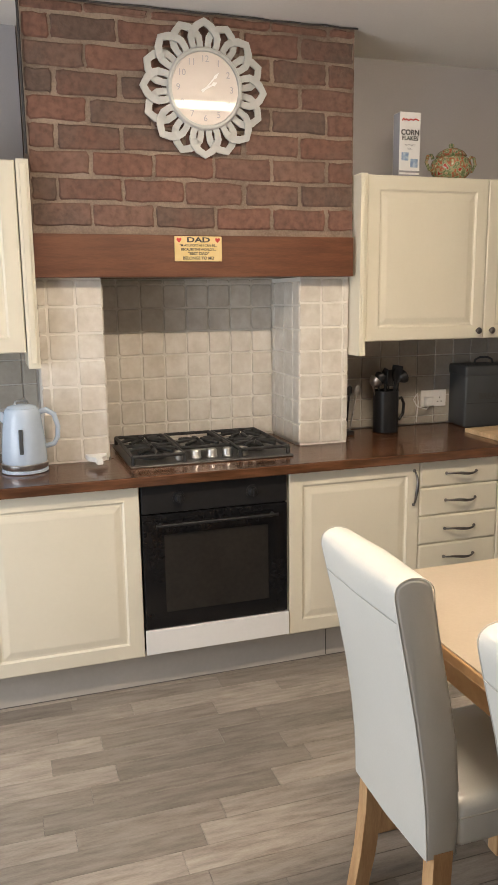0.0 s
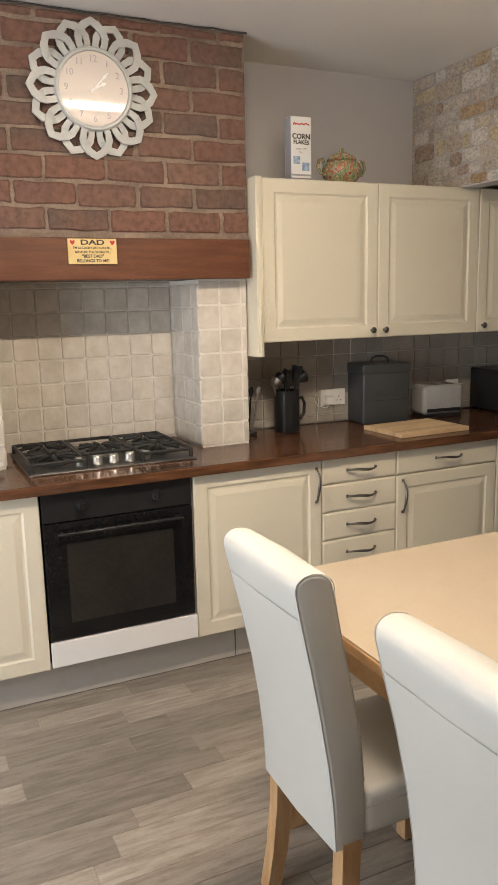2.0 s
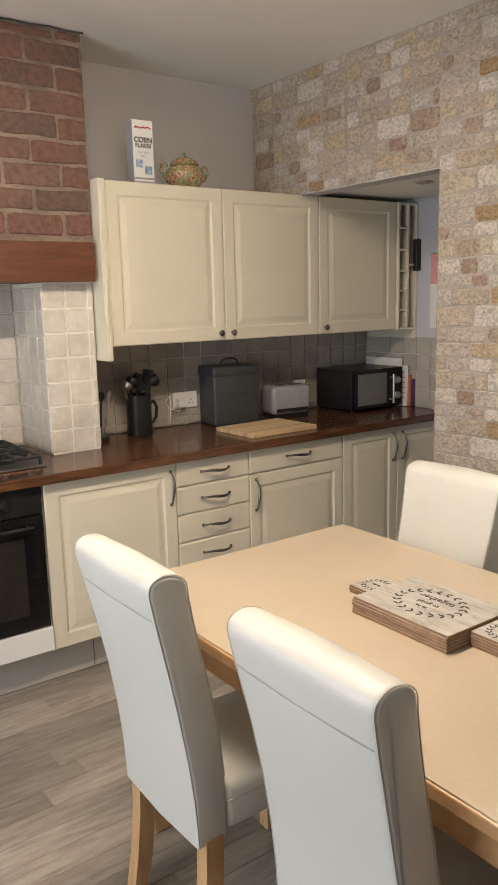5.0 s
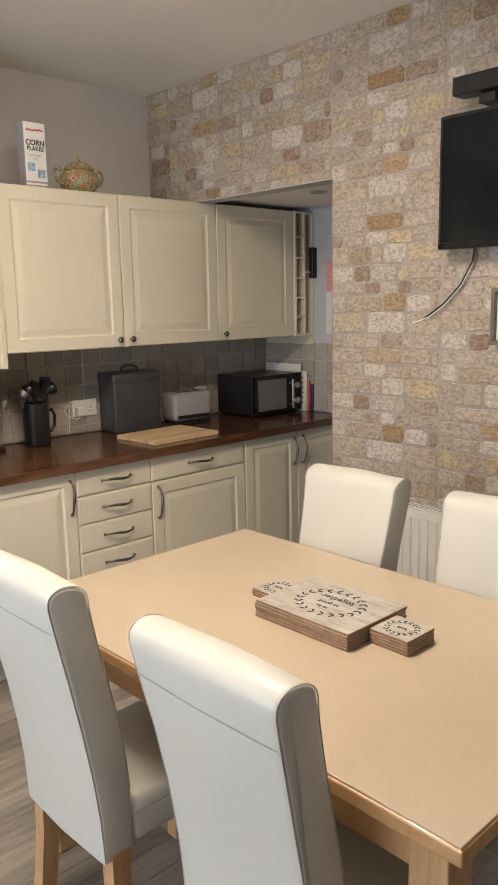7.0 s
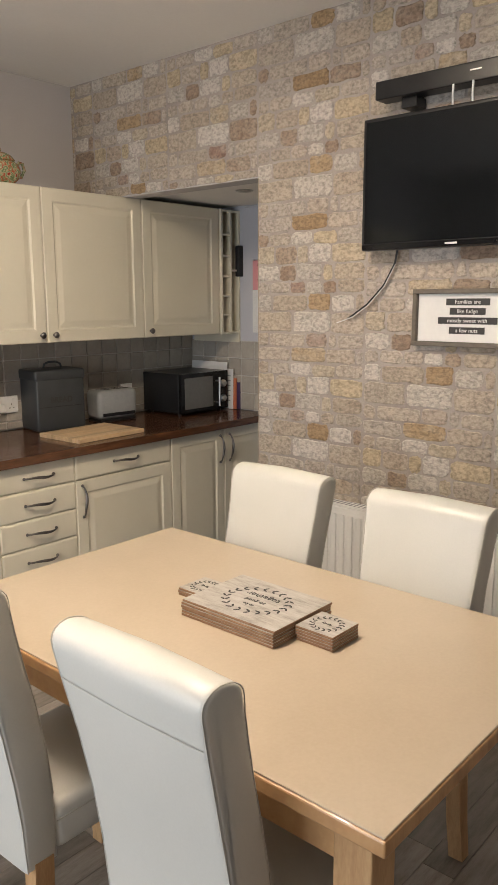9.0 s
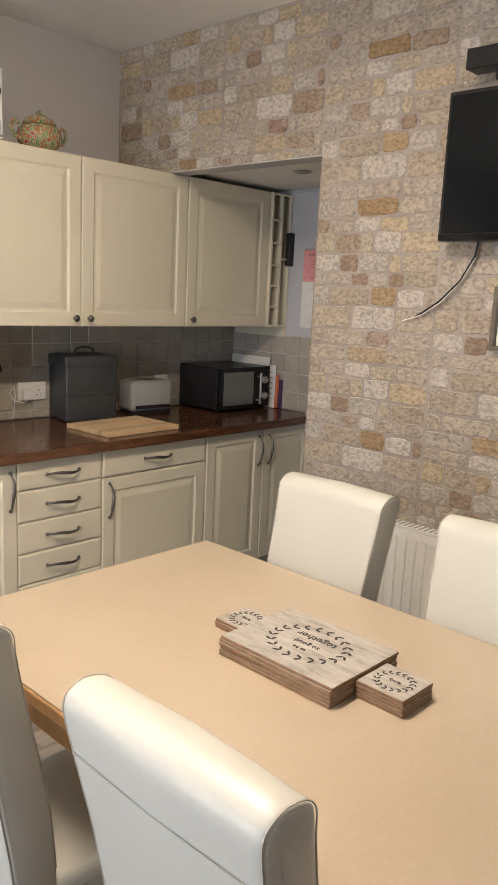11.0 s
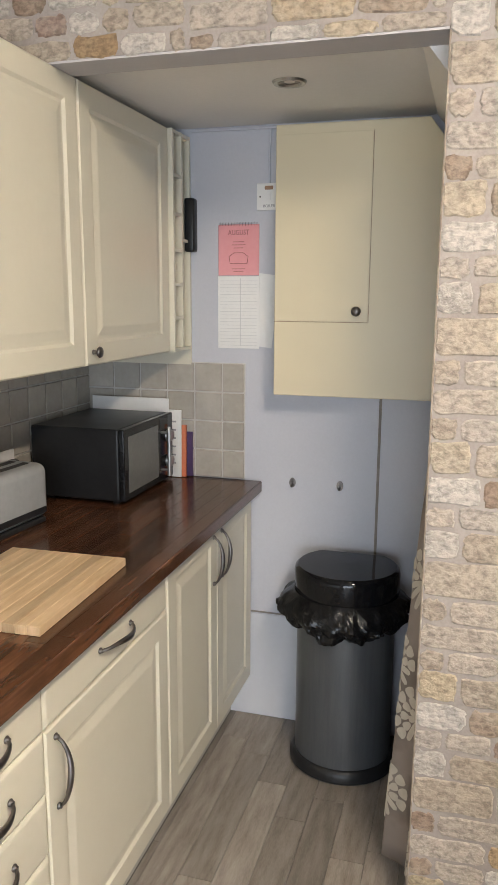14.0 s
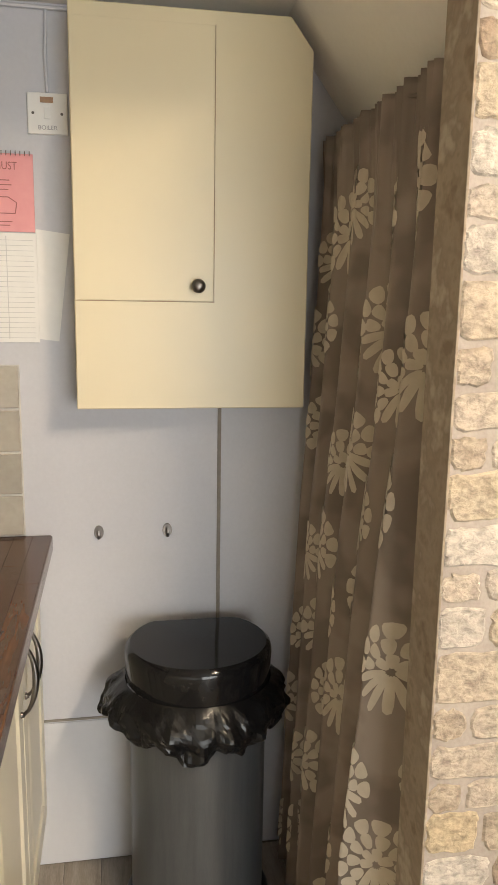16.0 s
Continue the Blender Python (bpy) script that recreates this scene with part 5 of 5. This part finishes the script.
def mat_stack(x0, x1, y0, y1, count, t, label, name, text):
    for k in range(count):
        j = rngm.uniform(-0.0015, 0.0015)
        turn = rngm.uniform(-0.4, 0.4)
        m = thing(name, pose((x0 + x1) / 2 + j, (y0 + y1) / 2 - j, TT + 0.0003 + k * (t + 0.0004), 0, 0, turn), label, name.replace("_", " "), "stack of " + name.replace("_", " ") + "s")
        w, h = (x1 - x0) / 2, (y1 - y0) / 2
        part("board", box(-w, w, -h, h, 0, t - 0.0006, 0.0014, 1), MAT_EDGE, m)
        part("print", box(-w + 0.0008, w - 0.0008, -h + 0.0008, h - 0.0008, t - 0.0005, t), MAT_TOP, m, "whitewashed wood print")
        if k == count - 1:
            big = name == "place_mat"
            wreath(m, w * (0.62 if big else 0.66), h * (0.58 if big else 0.66), t + 0.0001, 20 if big else 16, 0.0085 if big else 0.0055)
            for dx, sz, word in text:
                o = words(word, sz, INK, m, pose(-dx, 0, t + 0.0004, -90, 0, 90))


rngm = random.Random(3)
mat_stack(1.757, 1.990, 1.550, 1.855, 6, 0.0070, "hard-backed place mat with a leafy wreath print", "place_mat", ((-0.026, 0.030, "together"), (0.008, 0.020, "so good"), (0.034, 0.016, "to be")))
mat_stack(1.832, 1.940, 1.437, 1.546, 5, 0.0070, "small square coaster with a leafy wreath print", "coaster", ((0.0, 0.012, "family"),))
mat_stack(1.846, 1.950, 1.861, 1.962, 3, 0.0070, "small square coaster with a leafy wreath print", "coaster", ((0.0, 0.012, "family"),))

# ---- ceiling light ----
cl2 = thing("strip_light", pose(LAMP[0], LAMP[1], CEIL), "white ceiling strip light, switched on", "ceiling light")
part("housing", box(-0.6, 0.6, -0.035, 0.035, -0.05, -0.001, 0.004), WHITE, cl2)
part("diffuser", box(-0.58, 0.58, -0.03, 0.03, -0.075, -0.0505, 0.008), GLOW, cl2, "glowing white diffuser")
sc = thing("skirting_cable", pose(3.05, 2.60, 0.0), "white extension socket block with a grey cable by the wall end", "extension lead")
part("block", box(-0.03, 0.012, -0.20, 0.055, 0.001, 0.12, 0.008), WHITE, sc)
part("cable", tube([(-0.033, 0.02, 0.02), (-0.035, 0.035, 0.10), (-0.034, 0.01, 0.14), (-0.032, -0.06, 0.115), (-0.033, -0.15, 0.08)], 0.004, 8), CHARCOAL, sc, smooth=True)

# ---- bricks, stones, tiles and planks ----
CACHE = {}


def piece(key, w, h, depth, corner, jitter, edge, mat, per_side=2, seed=0):
    """Outline on y = 0 (back) to -depth (front), centred; returns vertices and faces."""
    r = random.Random(seed)
    pts = []
    c = min(corner, w * 0.45, h * 0.45)
    hw, hh = w / 2, h / 2
    corners = ((hw - c, -hh + c, -90), (hw - c, hh - c, 0), (-hw + c, hh - c, 90), (-hw + c, -hh + c, 180))
    for i, (cx, cz, a0) in enumerate(corners):
        for a in ((a0, a0 + 45, a0 + 90) if c > 0.001 else (a0 + 45,)):
            k = c if c > 0.001 else 0
            pts.append((cx + k * math.cos(radians(a)), cz + k * math.sin(radians(a))))
        nx = corners[(i + 1) % 4]
        for s in range(1, per_side):
            p0, t = pts[-1], s / per_side
            a1 = nx[2]
            p1 = (nx[0] + c * math.cos(radians(a1)), nx[1] + c * math.sin(radians(a1)))
            pts.append((p0[0] + (p1[0] - p0[0]) * t, p0[1] + (p1[1] - p0[1]) * t))
    pts = [(max(-hw - 0.0015, min(hw + 0.0015, x + r.uniform(-jitter, jitter))), max(-hh - 0.003, min(hh + 0.003, z + r.uniform(-jitter, jitter)))) for x, z in pts]
    n = len(pts)
    e = edge
    vs = [(x, 0, z) for x, z in pts]
    vs += [(x, -depth + e, z) for x, z in pts]
    vs += [(x * (1 - 2 * e / w), -depth + r.uniform(-0.2, 0.5) * jitter * 0.4, z * (1 - 2 * e / h)) for x, z in pts]
    fs = [(k, (k + 1) % n, n + (k + 1) % n, n + k) for k in range(n)]
    fs += [(n + k, n + (k + 1) % n, 2 * n + (k + 1) % n, 2 * n + k) for k in range(n)]
    fs.append(tuple(range(2 * n, 3 * n)))
    return vs, fs


def lay(owner, name, cells, m, depth, corner, jitter, edge, mat, joined_mat=None, near=None, per_side=1, shared=True):
    """cells: (u, v, w, h) centres and sizes on the plane m. Those that near() takes become parts, the rest one joined mesh."""
    jv, jf = [], []
    for i, (u, v, w, h) in enumerate(cells):
        place = m @ Matrix.Translation((u, 0, v))
        key = (name, round(w, 3), round(h, 3), i % 6, mat.name) if shared else (name, owner.name, len(CACHE))
        if near and not near(place.translation):
            vs, fs = piece(key, w, h, depth, corner, jitter, edge, mat, per_side, i)
            o = len(jv)
            jv += [tuple(place @ Vector(p)) for p in vs]
            jf += [tuple(o + k for k in f) for f in fs]
            continue
        if key not in CACHE:
            vs, fs = piece(key, w, h, depth, corner, jitter, edge, mat, per_side, i)
            me = bpy.data.meshes.new(name)
            me.from_pydata(vs, [], fs)
            me.materials.append(mat)
            CACHE[key] = me
        ob = new(name, CACHE[key])
        ob.parent, ob.matrix_basis = owner, place
    if jv:
        me = bpy.data.meshes.new(name + "s")
        me.from_pydata(jv, [], jf)
        me.materials.append(joined_mat or mat)
        ob = new(name + "s", me)
        ob.parent = owner
        tagged(ob, kind="stuff")


def grid_cells(u0, u1, v0, v1, pitch_u, pitch_v, gap, from_top=True, rng=None):
    out = []
    v = v1
    while v > v0 + 0.012:
        lo = max(v - pitch_v, v0)
        u = u0
        while u < u1 - 0.012:
            hi = min(u + pitch_u, u1)
            if hi - u > 0.018 and v - lo > 0.018:
                out.append(((u + hi) / 2, (lo + v) / 2, hi - u - gap, v - lo - gap))
            u += pitch_u
        v -= pitch_v
    return out


N = pose(0, 0, 0)
lay(SPLASH, "tile", grid_cells(1.945, END - 0.008, 0.913, 1.372, 0.1045, 0.1045, 0.006), pose(0, NORTH - 0.006, 0), 0.006, 0.002, 0.0004, 0.0015, GREY_TILE)
lay(SPLASH, "tile", grid_cells(-0.10, 0.588, 0.913, 1.42, 0.1045, 0.1045, 0.006), pose(0, NORTH - 0.006, 0), 0.006, 0.002, 0.0004, 0.0015, GREY_TILE)
lay(SPLASH, "tile", grid_cells(-3.992, -3.388, 0.913, 1.325, 0.1045, 0.1035, 0.006), pose(END - 0.006, 0, 0, 0, 0, -90), 0.006, 0.002, 0.0004, 0.0015, GREY_TILE)
TP, PP = (0.007, 0.010, 0.0009, 0.0028), (0.0045, 0.008, 0.0010, 0.0020)
lay(NICHE, "tile", grid_cells(N0, N1, 0.913, 1.632, 0.1065, 0.1063, 0.0055) + grid_cells(N0, N1, 1.633, LZ, 0.1065, 0.1063, 0.0035), pose(0, NB + 0.006, 0), *TP, TILE)
lay(NICHE, "tile", grid_cells(0.628, N0, 0.913, 1.650, 0.1115, 0.1065, 0.008) + grid_cells(0.588, 0.628, 0.913, 1.650, 0.042, 0.1065, 0.008), pose(0, PF + 0.004, 0), *PP, TILE)
lay(NICHE, "tile", grid_cells(N1, CH1, 0.913, 1.650, 0.1045, 0.1058, 0.008), pose(0, PF + 0.004, 0), *PP, TILE)
lay(NICHE, "tile", grid_cells(PF, NB, 0.913, 1.640, 0.1165, 0.1061, 0.007), pose(N0 - 0.006, 0, 0, 0, 0, 90), *TP, TILE)
lay(NICHE, "tile", grid_cells(-NB - 0.075, -PF, 0.913, 1.640, 0.1165, 0.1061, 0.007), pose(N1 + 0.006, 0, 0, 0, 0, -90), *TP, TILE)

rng = random.Random(21)
BED, COURSE, STRETCHER = 1.844, 0.0963, 0.2475
cells = []
for row in range(9):
    v = BED + COURSE * row
    h = min(COURSE, CEIL - 0.004 - v)
    u = (0.823 if row % 2 == 0 else 0.699) - STRETCHER
    while u < CH1:
        a, c = max(u + rng.uniform(-0.006, 0.006), CH0), min(u + STRETCHER, CH1)
        if c - a > 0.03:
            cells.append(((a + c) / 2, v + h / 2 + rng.uniform(-0.0025, 0.0025), c - a - rng.uniform(0.009, 0.017), h - rng.uniform(0.011, 0.017)))
        u += STRETCHER
lay(BREAST, "brick", cells, pose(0, BF + 0.010, 0), 0.010, 0.007, 0.0042, 0.0050, BRICK, per_side=4, shared=False)


# the facing repeats: eight courses, each a height and the widths and tones of its stones, with a half drop from strip to strip
STRIP, DROP = 0.552, 0.540
COURSES = (
    (0.089, (194, "tan", 196, "white", 162, "brown")),
    (0.061, (65, "brown", 195, "pale", 116, "red", 46, "pale", 130, "pale")),
    (0.064, (185, "pale", 183, "orange", 144, "brown", 40, "pale")),
    (0.056, (65, "brown", 117, "pale", 114, "white", 120, "yellow", 136, "pale")),
    (0.076, (98, "yellow", 117, "brown", 57, "yellow", 118, "white", 162, "yellow")),
    (0.069, (122, "white", 90, "brown", 133, "white", 55, "yellow", 152, "tan")),
    (0.053, (70, "pale", 109, "pale", 84, "red", 82, "white", 74, "brown", 133, "tan")),
    (0.072, (82, "white", 190, "tan", 118, "orange", 115, "white", 47, "brown")),
)


def facing(u0, u1, v0, v1):
    """Stones of the repeat within a rectangle, by tone."""
    out = {k: [] for k in STONE_TONES}
    for strip in range(-4, 8):
        base_u = -2.713 + STRIP * strip
        for rep in range(-4, 4):
            top = 1.519 + DROP * rep + (DROP / 2 if strip % 2 else 0)
            for height, stones in COURSES:
                u = base_u
                for width, tone in zip(stones[::2], stones[1::2]):
                    g, k = 0.006 + 0.003 * ((width * 7) % 3), ((width * 13) % 5 - 2) * 0.0015
                    a, c = max(u + g / 2, u0), min(u + width / 1000 - g / 2, u1)
                    lo, hi = max(top - height + 0.004 + k / 2, v0), min(top - 0.004 + k, v1)
                    if c - a > 0.012 and hi - lo > 0.012:
                        out[tone].append(((a + c) / 2, (lo + hi) / 2, c - a, hi - lo))
                    u += width / 1000
                top -= height
    return out


def face_wall(regions, m, near, depth=0.0045):
    for region in regions:
        for tone, cells in facing(*region).items():
            if cells:
                lay(EAST, "stone", cells, m, depth, 0.014, 0.0036, 0.003, STONE_MATS[tone][0], STONE_MATS[tone][1], near=near, per_side=4, shared=False)


wall_m = pose(STONE + 0.0035, 0, 0, 0, 0, -90)
close = lambda p: (p.y > 2.35 and (p.z > 2.08 or p.y < 2.71)) or (p.y > 1.9 and p.z > 0.9)
face_wall([(-NORTH + 0.002, -ALCOVE_Y, 2.082, CEIL - 0.001), (-ALCOVE_Y, 0.2, 0.002, CEIL - 0.001)], wall_m, close)

rng = random.Random(51)
cells, v = [], 3.328
while v < NORTH - 0.01:
    h = min(0.043, NORTH - 0.008 - v)
    u = -0.30 - rng.uniform(0, 0.4)
    while u < END:
        w = rng.choice((0.35, 0.5, 0.65))
        for lo, hi in ((-0.298, CH0 - 0.004), (CH0 - 0.004, CH1 + 0.006), (CH1 + 0.006, END - 0.003)) if v + h > PF - 0.002 else ((-0.298, END - 0.003),):
            a, c = max(u, lo), min(u + w, hi)
            if lo > 0.5 and hi < 2.2:
                a, c = max(a, N0 + 0.008), min(c, N1 - 0.008)
            if c - a > 0.03:
                cells.append(((a + c) / 2, v + h / 2, c - a - 0.0008, h - 0.0008))
        u += w
    v += h
lay(SLAB, "stave", cells, pose(0, 0, 0.0385, -90, 0, 0), 0.0015, 0.0, 0.0, 0.0003, WORKTOP)
rng = random.Random(41)
cells, v = [], SOUTH
while v < 3.46 - 0.001:
    h = min(0.0965, 3.46 - v)
    u = WEST - rng.uniform(0, 0.6)
    while u < END:
        w = rng.choice((0.45, 0.6, 0.6, 0.75))
        a, c = max(u, WEST), min(u + w, END)
        if c - a > 0.02 and not (a > STONE and v < 2.35):
            if c > STONE and v < ALCOVE_Y - 0.03 and a < STONE:
                c = STONE
            cells.append(((a + c) / 2, v + h / 2, c - a - 0.0012, h - 0.0012))
        u += w
    v += h
lay(FLOOR_OB, "plank", cells, pose(0, 0, -0.004, -90, 0, 0), 0.004, 0.0, 0.0, 0.0006, PLANK, PLANK_I, near=lambda p: p.x > 0.2 and p.y > 1.25, shared=True)
